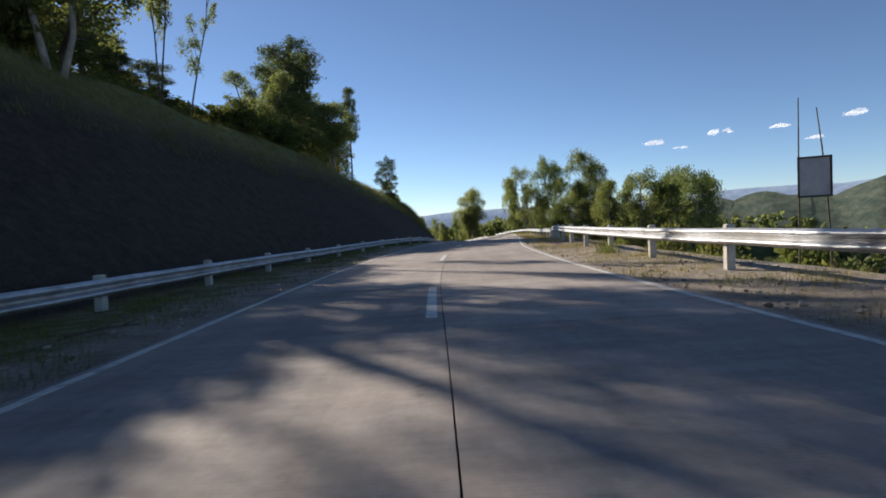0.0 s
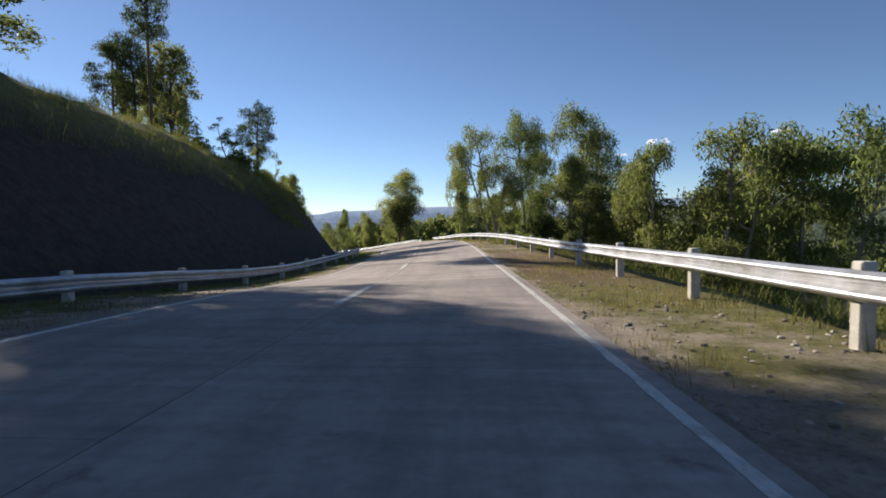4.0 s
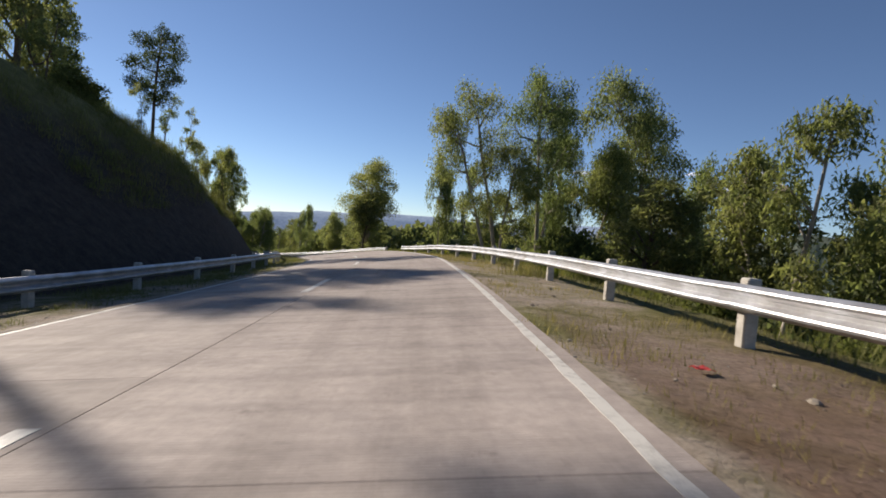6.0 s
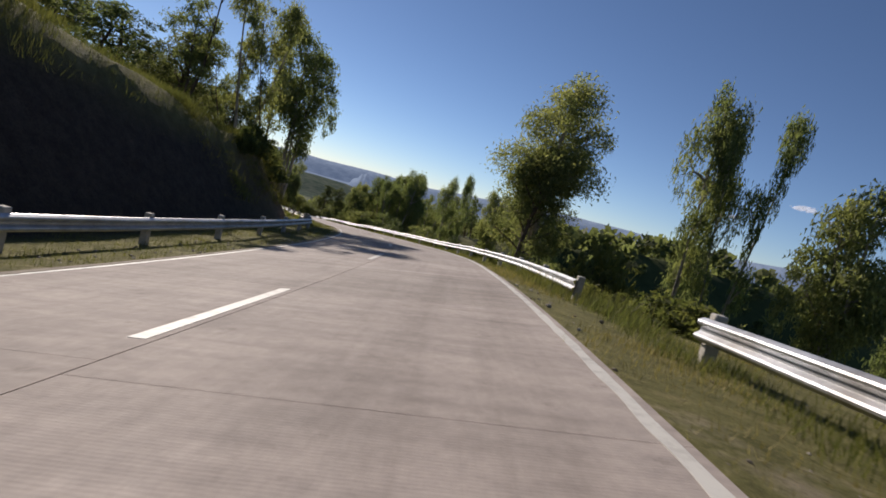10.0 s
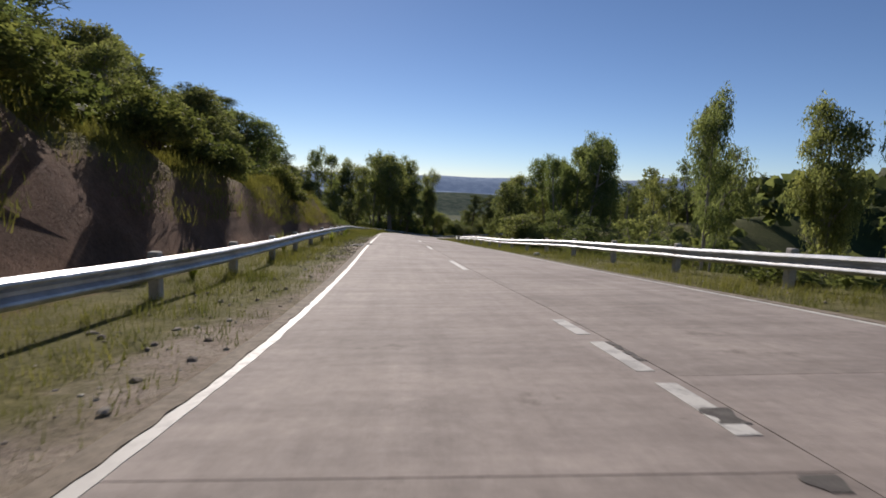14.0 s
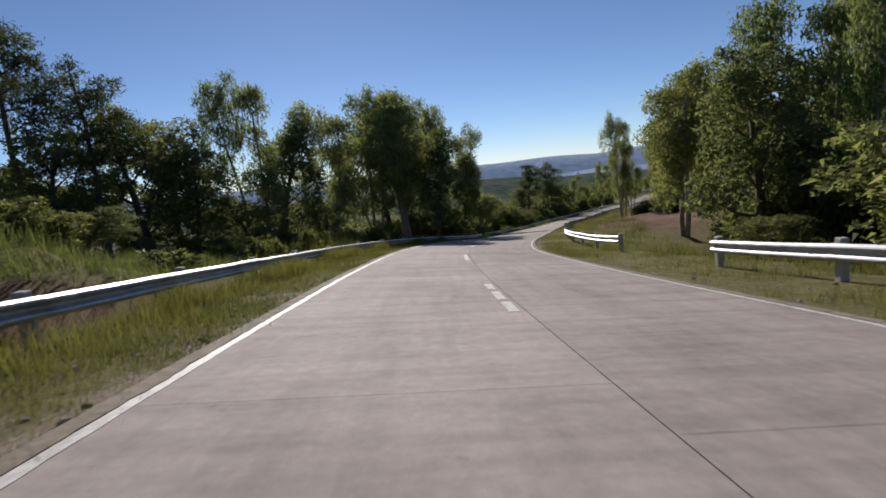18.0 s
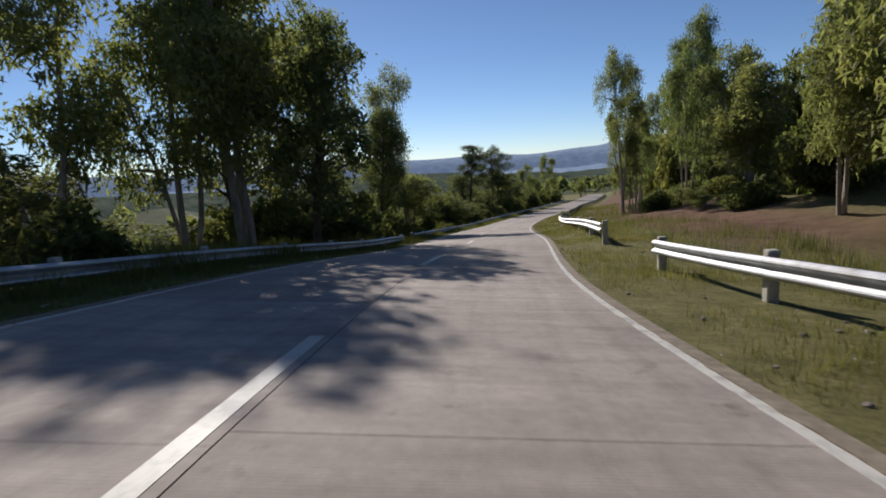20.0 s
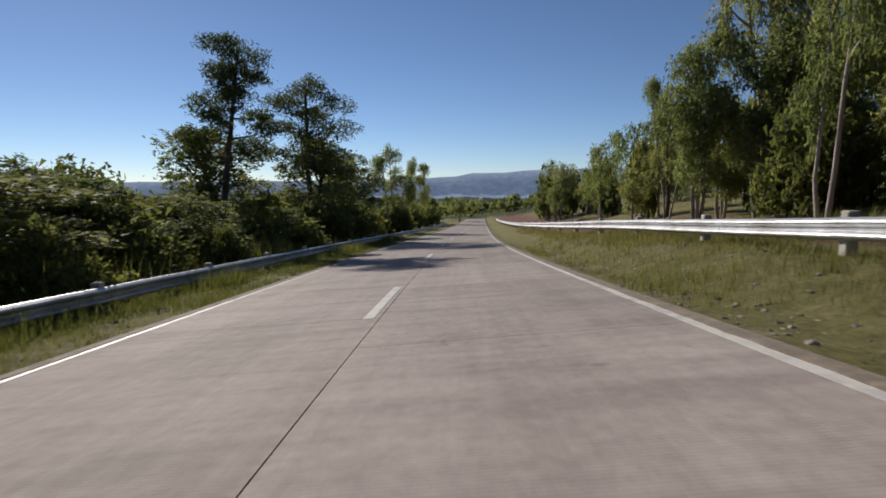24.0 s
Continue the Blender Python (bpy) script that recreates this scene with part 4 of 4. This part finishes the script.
# ---- far land ----
def ridge(name, label, az0, az1, dist, shape, depth, material):
    """A range of hills: shape gives the height over the sea of the crest for a share of its length."""
    verts, n = [], 90
    for i in range(n + 1):
        u = i / n
        az = radians(az0 + (az1 - az0) * u)
        top = shape(u)
        for k, (out, share) in enumerate(((0.0, -0.35), (0.25, 0.35), (0.5, 0.75), (0.75, 1.0), (1.1, 0.6))):
            d = dist + depth * out
            rough = 1 + 0.10 * noise.fractal(Vector((u * 22, k, len(name))), 1.0, 2.0, 4)
            z = -130 + (top + 130) * max(share, 0) * rough if share > 0 else -200
            verts.append((-math.sin(az) * d, math.cos(az) * d, z))
    faces = [(i * 5 + k, i * 5 + k + 1, i * 5 + k + 6, i * 5 + k + 5) for i in range(n) for k in range(4)]
    ob = part(name, verts, faces, material, smooth=True)
    return tagged(ob, label, "hills", kind="structure")


def crest_line(u):
    az = 82 - 148 * u
    up = np.interp(az, [-66, -45, -25, -12, -3, 2.5, 4.2, 6, 12, 34, 82], [2.2, 2.4, 1.9, 1.1, 1.5, 1.0, 1.15, 0.75, 0.35, 0.25, 0.5])
    return -12 + 3700 * math.tan(radians(float(up)))


ridge("far_mountains", "mountain range on the horizon with blue haze in its colour", 82, -66, 3700, crest_line, 500, M_FAR)
ridge("cone_hill", "rounded hill on the plain with blue haze in its colour", 21.5, 13.5, 1450, lambda u: -48 + 40 * math.exp(-((u - 0.5) / 0.13) ** 2), 200, M_FAR)
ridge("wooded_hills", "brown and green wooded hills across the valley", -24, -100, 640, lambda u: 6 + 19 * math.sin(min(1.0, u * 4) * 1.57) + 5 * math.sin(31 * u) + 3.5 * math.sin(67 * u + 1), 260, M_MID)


# ---- woods across the valley ----
def far_woods():
    """Clumped crowns on the far slopes, too many to count."""
    r = np.random.default_rng(31)
    verts, faces = [], []
    for lo, hi, s0, s1, count in ((46, 130, -60, 420, 700), (130, 420, -200, 500, 1300), (-420, -48, 60, 620, 700), (-90, 90, 470, 900, 500)):
        for _ in range(count):
            s, lat = r.uniform(s0, s1), r.uniform(lo, hi)
            x, y = place(s, lat)
            g = height(s, lat)
            tall = r.uniform(4, 9) * (1 + 0.25 * (abs(lat) > 130))
            n = 26
            d = r.normal(size=(n, 3))
            d /= np.linalg.norm(d, axis=1)[:, None]
            c = np.array([x, y, g + tall * 0.58]) + d * np.array([tall * 0.36, tall * 0.36, tall * 0.42]) * r.random((n, 1)) ** 0.4
            u = r.normal(size=(n, 3))
            u /= np.linalg.norm(u, axis=1)[:, None]
            v = np.cross(u, r.normal(size=(n, 3)))
            v /= np.linalg.norm(v, axis=1)[:, None]
            z = tall * r.uniform(0.12, 0.24, (n, 1))
            q = np.stack([c - u * z, c - v * z * 0.7, c + u * z, c + v * z * 0.7], 1).reshape(-1, 3)
            o = len(verts)
            verts += q.tolist()
            faces += [(o + 4 * i, o + 4 * i + 1, o + 4 * i + 2, o + 4 * i + 3) for i in range(n)]
    ob = part("far_woods", verts, faces, M_BROAD)
    tagged(ob, "dense green woodland covering the far valley slopes", "woodland", kind="stuff")


far_woods()


# ---- grass, weeds and stones ----
def grass_patch(name, label, count, s0, s1, l0, l1, tall0, tall1, seed, keep=None, blades=6, spread=0.10, blade=M_GRASS):
    r = np.random.default_rng(seed)
    roots = []
    while len(roots) < count:
        s, lat = r.uniform(s0, s1), r.uniform(l0, l1)
        x, y = place(s, lat)
        dense = noise.fractal(Vector((x, y, seed)) * 0.5, 1.0, 2.0, 3)
        if dense + r.normal() * 0.25 < (keep(s, lat) if keep else -0.15):
            roots.append(None)
            continue
        roots.append((x, y, height(s, lat) - 0.02, 0.6 + 0.8 * clamp01(dense + 0.4)))
    p = np.array([q for q in roots if q])
    n = len(p) * blades
    p = np.repeat(p, blades, 0)
    a = r.random(n) * 6.283
    base = p[:, :3] + np.stack([r.normal(size=n) * spread, r.normal(size=n) * spread, np.zeros(n)], 1)
    h = r.uniform(tall0, tall1, n) * p[:, 3]
    lean = np.stack([np.cos(a), np.sin(a), np.zeros(n)], 1) * (h * r.uniform(0.15, 0.8, n))[:, None]
    tip = base + lean + np.stack([np.zeros(n), np.zeros(n), h], 1)
    w = np.stack([-np.sin(a), np.cos(a), np.zeros(n)], 1) * (0.004 + 0.014 * h)[:, None]
    verts = np.stack([base - w, base + w, tip], 1).reshape(-1, 3)
    ob = part(name, verts.tolist(), np.arange(n * 3).reshape(-1, 3).tolist(), blade)
    return tagged(ob, label, "grass", kind="stuff")


def verge_right(s, lat):
    return 0.42 * (1 - ease(44, 66, s)) - 0.32 + 0.25 * (1 - ease(3.4, 4.0, lat))


def verge_left(s, lat):
    return 0.3 * (1 - ease(60, 110, s)) - 0.36 + 0.25 * (1 - ease(3.4, 4.0, -lat))


grass_patch("verge_grass", "short dry yellow green grass on the verge below the rail", 18000, 118, 310, 3.4, 6.9, 0.04, 0.20, 3, verge_right, 8, 0.12)
grass_patch("verge_grass", "sparse straw coloured grass on the dirt shoulder", 11000, -8, 122, 3.4, 6.9, 0.03, 0.16, 21, verge_right, 8, 0.12, M_STRAW)
grass_patch("verge_grass", "rough green grass and weeds between road and bank", 30000, -8, 310, -7.2, -3.4, 0.03, 0.15, 4, verge_left, 8, 0.13)
grass_patch("verge_grass", "lush low grass creeping onto the edge of the road", 19000, 186, 322, -6.2, -3.2, 0.04, 0.15, 24, None, 9, 0.12)
grass_patch("bank_grass", "tall ragged grass along the crest of the bank", 7000, -10, 150, -18.5, -12.2, 0.12, 0.42, 6, None, 14, 0.3)
grass_patch("bank_grass", "overhanging grass above the red earth cut", 9000, 126, 180, -11.5, -7.6, 0.1, 0.34, 7, None, 14, 0.26, M_FERN)
grass_patch("bank_grass", "fringe of tall grass on top of the red cut", 6000, 172, 198, -11.5, -7.5, 0.1, 0.32, 17, None, 14, 0.26, M_FERN)
grass_patch("bank_grass", "low olive scrub on the sinking end of the cut", 4500, 196, 230, -12.5, -7.3, 0.1, 0.38, 27, None, 14, 0.26, M_SHRUB)
grass_patch("bank_grass", "soft grass hanging over the rim of the dark bank", 5000, 84, 134, -15.0, -9.8, 0.12, 0.4, 37, None, 14, 0.28)
grass_patch("slope_grass", "tall grass and weeds behind the rail on the slope", 5600, 40, 310, 6.4, 11.0, 0.15, 0.5, 8, None, 12, 0.25)
grass_patch("verge_weeds", "tall weeds and grass hiding the foot of the rail", 3200, 222, 300, -6.6, -4.9, 0.12, 0.42, 12, None, 10, 0.18)
grass_patch("verge_weeds", "soft green weeds in front of the low rail", 2200, 256, 330, -5.1, -4.4, 0.15, 0.42, 45, None, 12, 0.18)
grass_patch("verge_weeds", "dry grass under the rail below the red slope", 2600, 243, 330, 4.9, 6.3, 0.08, 0.24, 46, None, 12, 0.18, M_STRAW)
grass_patch("verge_weeds", "clumps of dark weeds scattered over the verge", 3000, 244, 312, 3.6, 6.0, 0.05, 0.14, 47, lambda s, lat: 0.12, 12, 0.12, M_SHRUB)
grass_patch("verge_weeds", "tall soft grass half hiding the rail", 2600, 194, 250, -5.95, -5.15, 0.22, 0.52, 42, None, 12, 0.18)
grass_patch("rail_weeds", "small green weed at the foot of a post", 12, 16.7, 17.4, 4.9, 5.3, 0.15, 0.42, 43, None, 14, 0.1, M_SHRUB)
grass_patch("rail_weeds", "green weeds in the gap of the rail", 60, 110.6, 113.6, 4.9, 5.6, 0.15, 0.5, 44, None, 14, 0.18, M_SHRUB)
grass_patch("verge_weeds", "rough olive weeds in front of the rail below the cut", 2600, 140, 226, -5.7, -4.3, 0.05, 0.26, 13, None, 12, 0.16)
grass_patch("slope_grass", "tall weeds on the flat ground behind the low rail", 4200, 222, 330, -13.0, -6.2, 0.3, 0.9, 9, None, 12, 0.25)


grass_patch("rail_weeds", "rough grass along the foot of the dented rail", 900, 96, 112.5, 4.7, 5.7, 0.06, 0.22, 41, None, 12, 0.16)
grass_patch("rail_weeds", "tall green weeds growing over the sunken rail", 520, 112.5, 125, 4.5, 5.8, 0.15, 0.5, 14, None, 12, 0.2)

grass_patch("rail_weeds", "dry weeds standing in front of the rail", 60, 76.8, 80.6, 4.8, 5.7, 0.15, 0.5, 33, None, 14, 0.22, M_STRAW)


def stone_shape(r, size):
    """A rounded, uneven stone of twenty faces."""
    g = 1.618
    v = np.array([(-1, g, 0), (1, g, 0), (-1, -g, 0), (1, -g, 0), (0, -1, g), (0, 1, g), (0, -1, -g), (0, 1, -g), (g, 0, -1), (g, 0, 1), (-g, 0, -1), (-g, 0, 1)]) / 1.9
    f = [(0, 11, 5), (0, 5, 1), (0, 1, 7), (0, 7, 10), (0, 10, 11), (1, 5, 9), (5, 11, 4), (11, 10, 2), (10, 7, 6), (7, 1, 8), (3, 9, 4), (3, 4, 2), (3, 2, 6), (3, 6, 8), (3, 8, 9), (4, 9, 5), (2, 4, 11), (6, 2, 10), (8, 6, 7), (9, 8, 1)]
    v = v * (0.8 + 0.4 * r.random((12, 1))) * r.uniform(0.6, 1.2, 3)
    t = r.random() * 6.28
    m = np.array([[math.cos(t), -math.sin(t), 0], [math.sin(t), math.cos(t), 0], [0, 0, 0.7]])
    return v @ m.T * size, f


def gravel(label, count, s0, s1, l0, l1, small, large, seed):
    r = np.random.default_rng(seed)
    verts, faces = [], []
    for _ in range(count):
        s, lat = r.uniform(s0, s1), r.uniform(l0, l1)
        x, y = place(s, lat)
        size = small + (large - small) * r.random() ** 4
        v, f = stone_shape(r, size)
        o = len(verts)
        verts += (v + np.array([x, y, height(s, lat) + size * 0.15])).tolist()
        faces += [tuple(i + o for i in q) for q in f]
    tagged(part("gravel", verts, faces, M_STONE), label, "gravel", kind="stuff")


gravel("loose grey stones and rubble on the dirt shoulder", 5600, -4, 58, 3.4, 6.4, 0.006, 0.048, 1)
gravel("scattered pebbles along the road edge in the grass", 2400, 60, 310, 3.4, 5.6, 0.008, 0.05, 2)
gravel("gravel and leaf litter between road edge and bank", 5200, -4, 310, -5.0, -3.36, 0.010, 0.06, 3)


gravel("heap of grey rubble and clods along the road edge", 1500, 246, 300, 3.32, 4.1, 0.008, 0.05, 4)
gravel("heap of broken grey rock on the dirt shoulder", 110, 22.2, 24.6, 3.4, 4.7, 0.012, 0.06, 6)
gravel("dark clods of earth lying in the grass", 700, 256, 300, 3.5, 6.0, 0.010, 0.035, 7)
gravel("broken stones and dry clods spilled beside the road", 1300, 164, 190, -4.6, -3.3, 0.010, 0.07, 5)


def boulder(s, lat, size, seed, label):
    bm = bmesh.new()
    bmesh.ops.create_icosphere(bm, subdivisions=3, radius=1.0)
    for v in bm.verts:
        v.co *= 1 + 0.3 * noise.fractal(v.co * 1.3 + Vector((seed, 0, 0)), 1.0, 2.0, 3)
        v.co.z *= 0.7
        v.co *= size
    me = bpy.data.meshes.new("boulder")
    bm.to_mesh(me)
    bm.free()
    me.materials.append(M_POST)
    x, y = place(s, lat)
    ob = new("boulder", me)
    ob.location = (x, y, height(s, lat) + size * 0.35)
    tagged(ob, label, "rock")


boulder(259.6, 5.0, 0.15, 3, "pale rounded boulder in the grass beside the road")
boulder(265.0, 4.9, 0.13, 8, "small pale boulder in the grass near the rail")
boulder(170.0, 4.3, 0.14, 5, "small grey stone on the grassy verge")


# ---- litter and fallen wood ----
def litter(s, lat):
    """A crumpled red packet: a bent, creased sheet with thickness."""
    verts, faces, n = [], [], 5
    for up in (0.0, 0.006):
        for i in range(n):
            for j in range(n):
                v = Vector((i * 0.045 - 0.09, j * 0.03 - 0.06, up))
                v.z += 0.05 + 0.03 * noise.noise(v * 17)
                verts.append(tuple(v))
    m = n * n
    for i in range(n - 1):
        for j in range(n - 1):
            a = i * n + j
            faces += [(a, a + n, a + n + 1, a + 1), (m + a, m + a + 1, m + a + n + 1, m + a + n)]
    rim = [j for j in range(n)] + [i * n + n - 1 for i in range(1, n)] + [(n - 1) * n + j for j in range(n - 2, -1, -1)] + [i * n for i in range(n - 2, 0, -1)]
    faces += [(a, b, b + m, a + m) for a, b in zip(rim, rim[1:] + rim[:1])]
    k = Mat("red_wrapper", 0.4)
    ob = part("food_wrapper", verts, faces, k.color(k.ramp(k.noise(k.coords(), 20, 3), [(0.3, (0.45, 0.03, 0.03)), (0.7, (0.62, 0.07, 0.05))])))
    x, y = place(s, lat)
    ob.location = (x, y, height(s, lat) - 0.02)
    tagged(ob, "crumpled red food wrapper lying on the dry verge", "litter")


def fallen_branch(s, lat, long, turn, seed):
    r = np.random.default_rng(seed)
    limbs, ends = [], []
    pts, d = limb(r, Vector((0, 0, 0.03)), Vector((math.cos(turn), math.sin(turn), 0.02)), long, 0.022, limbs, 0.3)
    for i in (1, 2, 3):
        e = off_axis(r, d, 25, 60)
        e.z = abs(e.z) * 0.4
        limbs.append(tube([tuple(pts[i]), tuple(pts[i] + e * long * 0.3)], [0.01, 0.003], 4))
    ob = part("fallen_branch", *joined(limbs), M_BARK)
    x, y = place(s, lat)
    ob.location = (x, y, height(s, lat))
    tagged(ob, "dry dark fallen branch lying on the dirt shoulder", "branch")


def soil_spill(s0, s1, l0, l1, high, seed):
    """A low, ragged tongue of dark soil washed over the road's edge."""
    verts, faces, n, m = [], [], 26, 12
    for i in range(n + 1):
        for j in range(m + 1):
            u, v = i / n, j / m
            s, lat = s0 + (s1 - s0) * u, l0 + (l1 - l0) * v
            x, y, z, e, nx, ny = mid(s)
            q = Vector((x + nx * lat, y + ny * lat, seed))
            body = clamp01(3.0 * u) * clamp01(3.0 * (1 - u)) * clamp01(3.0 * v) * clamp01(2.2 * (1 - v) + 0.45 * noise.noise(q * 5))
            up = high * body * (0.6 + 0.6 * noise.fractal(q * 4, 1.0, 2.0, 3)) - 0.015
            base = z + e * lat if -lat < lane(s, -1) + 0.14 else min(z + e * lat, height(s, lat))
            verts.append((q.x, q.y, base + up))
    faces = [(i * (m + 1) + j, i * (m + 1) + j + 1, (i + 1) * (m + 1) + j + 1, (i + 1) * (m + 1) + j) for i in range(n) for j in range(m)]
    ob = part("soil_spill", verts, faces, M_SPILL, smooth=True)
    tagged(ob, "dark soil and mud washed over the road edge line", "soil")


M_SPILL = bark_mat("damp_soil", (0.022, 0.018, 0.015), (0.085, 0.068, 0.053))
soil_spill(172.2, 175.2, -4.1, -2.75, 0.09, 2)
litter(66.6, 4.5)
fallen_branch(35.6, 5.0, 1.5, 2.6, 1)
fallen_branch(41.0, 4.6, 1.0, 0.6, 2)
fallen_branch(6.5, -4.6, 0.9, 1.2, 3)


# ---- small clouds low over the far hills ----
def cloud(az, up, dist, long, seed):
    r = np.random.default_rng(seed)
    bm = bmesh.new()
    for i in range(13):
        u = r.uniform(-1, 1)
        size = long * 0.13 * (1.15 - abs(u)) * r.uniform(0.6, 1.2)
        spot = Vector((u * long * 0.5, r.normal() * long * 0.08, abs(r.normal()) * long * 0.04 + size * 0.3))
        bmesh.ops.create_icosphere(bm, subdivisions=3, radius=size, matrix=Matrix.Translation(spot) @ Matrix.Diagonal((1.5, 1.2, 0.6, 1)))
    for v in bm.verts:
        v.co += Vector((1, 1, 0.6)) * (long * 0.09 * noise.fractal(v.co * (9.0 / long), 1.0, 2.0, 4))
    me = bpy.data.meshes.new("cloud")
    bm.to_mesh(me)
    bm.free()
    me.materials.append(M_CLOUD)
    me.polygons.foreach_set("use_smooth", [True] * len(me.polygons))
    ob = new("cloud", me)
    a = radians(az)
    ob.location = (dist * math.sin(a), dist * math.cos(a), dist * math.tan(radians(up)))
    ob.rotation_euler = (0, 0, -a)
    ob["kind"] = "structure"
    tagged(ob, "small white fair weather cloud above the far hills", "cloud", kind="structure")


def cloud_mat():
    k = Mat("cloud_glow", 1.0, spec=0.0)
    c = k.ramp(k.noise(k.position(), 0.02, 5), [(0.3, (0.78, 0.80, 0.84)), (0.7, (0.9, 0.9, 0.92))])
    # the clouds glow a little, which keeps their backlit sides white
    k.color(c)
    k.link(c, k.b.inputs["Emission Color"])
    k.b.inputs["Emission Strength"].default_value = 0.3
    clear = k.t.nodes.new("ShaderNodeBsdfTransparent")
    mx = k.t.nodes.new("ShaderNodeMixShader")
    k.link(k.ramp(k.noise(k.position(), 0.006, 2, 0.5), [(0.3, (0.45, 0.45, 0.45)), (0.65, (0.85, 0.85, 0.85))]), mx.inputs[0])
    k.link(k.b.outputs[0], mx.inputs[1])
    k.link(clear.outputs[0], mx.inputs[2])
    k.link(mx.outputs[0], k.t.nodes["Material Output"].inputs["Surface"])
    return k.m


M_CLOUD = cloud_mat()
for n, (az, up, dist, long) in enumerate(((21.5, 6.5, 3000, 120), (27.1, 6.9, 3000, 130), (32.0, 6.9, 3000, 95), (37.5, 7.2, 3200, 130), (23.8, 5.9, 3000, 70), (34.5, 5.6, 3300, 90), (16.5, 4.6, 3200, 70))):
    cloud(az, up, dist, long, 40 + n)


# ---- spiky plants by the rail ----
def spiky_plant(s, lat, tall, seed):
    """A tuft of long arching blades."""
    r = np.random.default_rng(seed)
    verts, faces = [], []
    for _ in range(46):
        a, lean, high = r.random() * 6.283, r.uniform(0.15, 0.95), tall * r.uniform(0.6, 1.1)
        d = Vector((math.cos(a), math.sin(a), 0))
        w = Vector((-d.y, d.x, 0)) * 0.022
        o = len(verts)
        for q in np.linspace(0, 1, 5):
            c = d * (lean * high * q * q + 0.03) + Vector((0, 0, high * (q - 0.35 * lean * q * q)))
            verts += [tuple(c - w * (1 - q)), tuple(c + w * (1 - q))]
        faces += [(o + 2 * k, o + 2 * k + 1, o + 2 * k + 3, o + 2 * k + 2) for k in range(4)]
    ob = part("spiky_plant", verts, faces, M_SPIKY)
    x, y = place(s, lat)
    ob.location = (x, y, height(s, lat) - 0.03)
    tagged(ob, "spiky yellow green plant growing beside the guard rail", "plant", "spiky plants by the rail")


M_SPIKY = leaf_mat("spiky_leaf", (0.16, 0.19, 0.04), (0.28, 0.31, 0.07), (0.42, 0.42, 0.12), 0.45)
for n, (s, lat, tall) in enumerate(((152.0, -5.9, 0.8), (158.5, -6.0, 0.7), (167.5, -5.9, 1.0), (175.0, -5.0, 0.8), (183.0, -5.1, 0.6), (190.0, -5.6, 0.8), (214.0, -6.6, 1.1), (78.0, 6.3, 0.9), (84.0, 6.6, 1.1), (99.0, 6.2, 0.9))):
    spiky_plant(s, lat, tall, 60 + n)


# ---- blank board on two bamboo poles ----
def board_sign(s, lat):
    x, y = place(s, lat)
    g = height(s, lat)
    e = mid(s)[2]
    top = new("board_sign")
    tagged(top, "blank white board tied between two leaning bamboo poles", "sign")
    k = Mat("board_face", 0.7)
    face = k.color(k.ramp(k.noise(k.coords(), 3, 6), [(0.3, (0.42, 0.42, 0.43)), (0.7, (0.62, 0.62, 0.62))]))
    b = Mat("bamboo", 0.7)
    cane = b.color(b.ramp(b.noise(b.coords(), 5, 4), [(0.3, (0.05, 0.045, 0.03)), (0.7, (0.13, 0.11, 0.07))]))
    for off, lean, high in ((-0.29, 0.02, 3.45), (0.29, -0.24, 3.2)):
        pts = [(off + lean * q * q, 0.03, (g - e - 0.4) * (1 - q) + high * q) for q in np.linspace(0, 1, 6)]
        v, f = tube(pts, np.linspace(0.026, 0.012, 6), 7)
        part("pole", v, f, cane, top, smooth=True)
    bm = bmesh.new()
    bmesh.ops.create_cube(bm, size=1.0, matrix=Matrix.LocRotScale((0, -0.02, 1.74), Euler((0, radians(-2), 0)), (0.58, 0.02, 0.82)))
    me = bpy.data.meshes.new("panel")
    bm.to_mesh(me)
    me.materials.append(face)
    p = new("panel", me)
    p.parent = top
    bm.free()
    for dx, dz, w, h in ((0, 0.415, 0.62, 0.04), (0, -0.415, 0.62, 0.04), (-0.29, 0, 0.04, 0.86), (0.29, 0, 0.04, 0.86)):
        bm = bmesh.new()
        bmesh.ops.create_cube(bm, size=1.0, matrix=Matrix.LocRotScale((dx, -0.025, 1.74 + dz), None, (w, 0.04, h)))
        me = bpy.data.meshes.new("frame_strip")
        bm.to_mesh(me)
        bm.free()
        me.materials.append(cane)
        q = new("frame_strip", me)
        q.parent = top
    top.matrix_basis = pose(x, y, e, 0, 0, -30)


board_sign(11.6, 8.05)
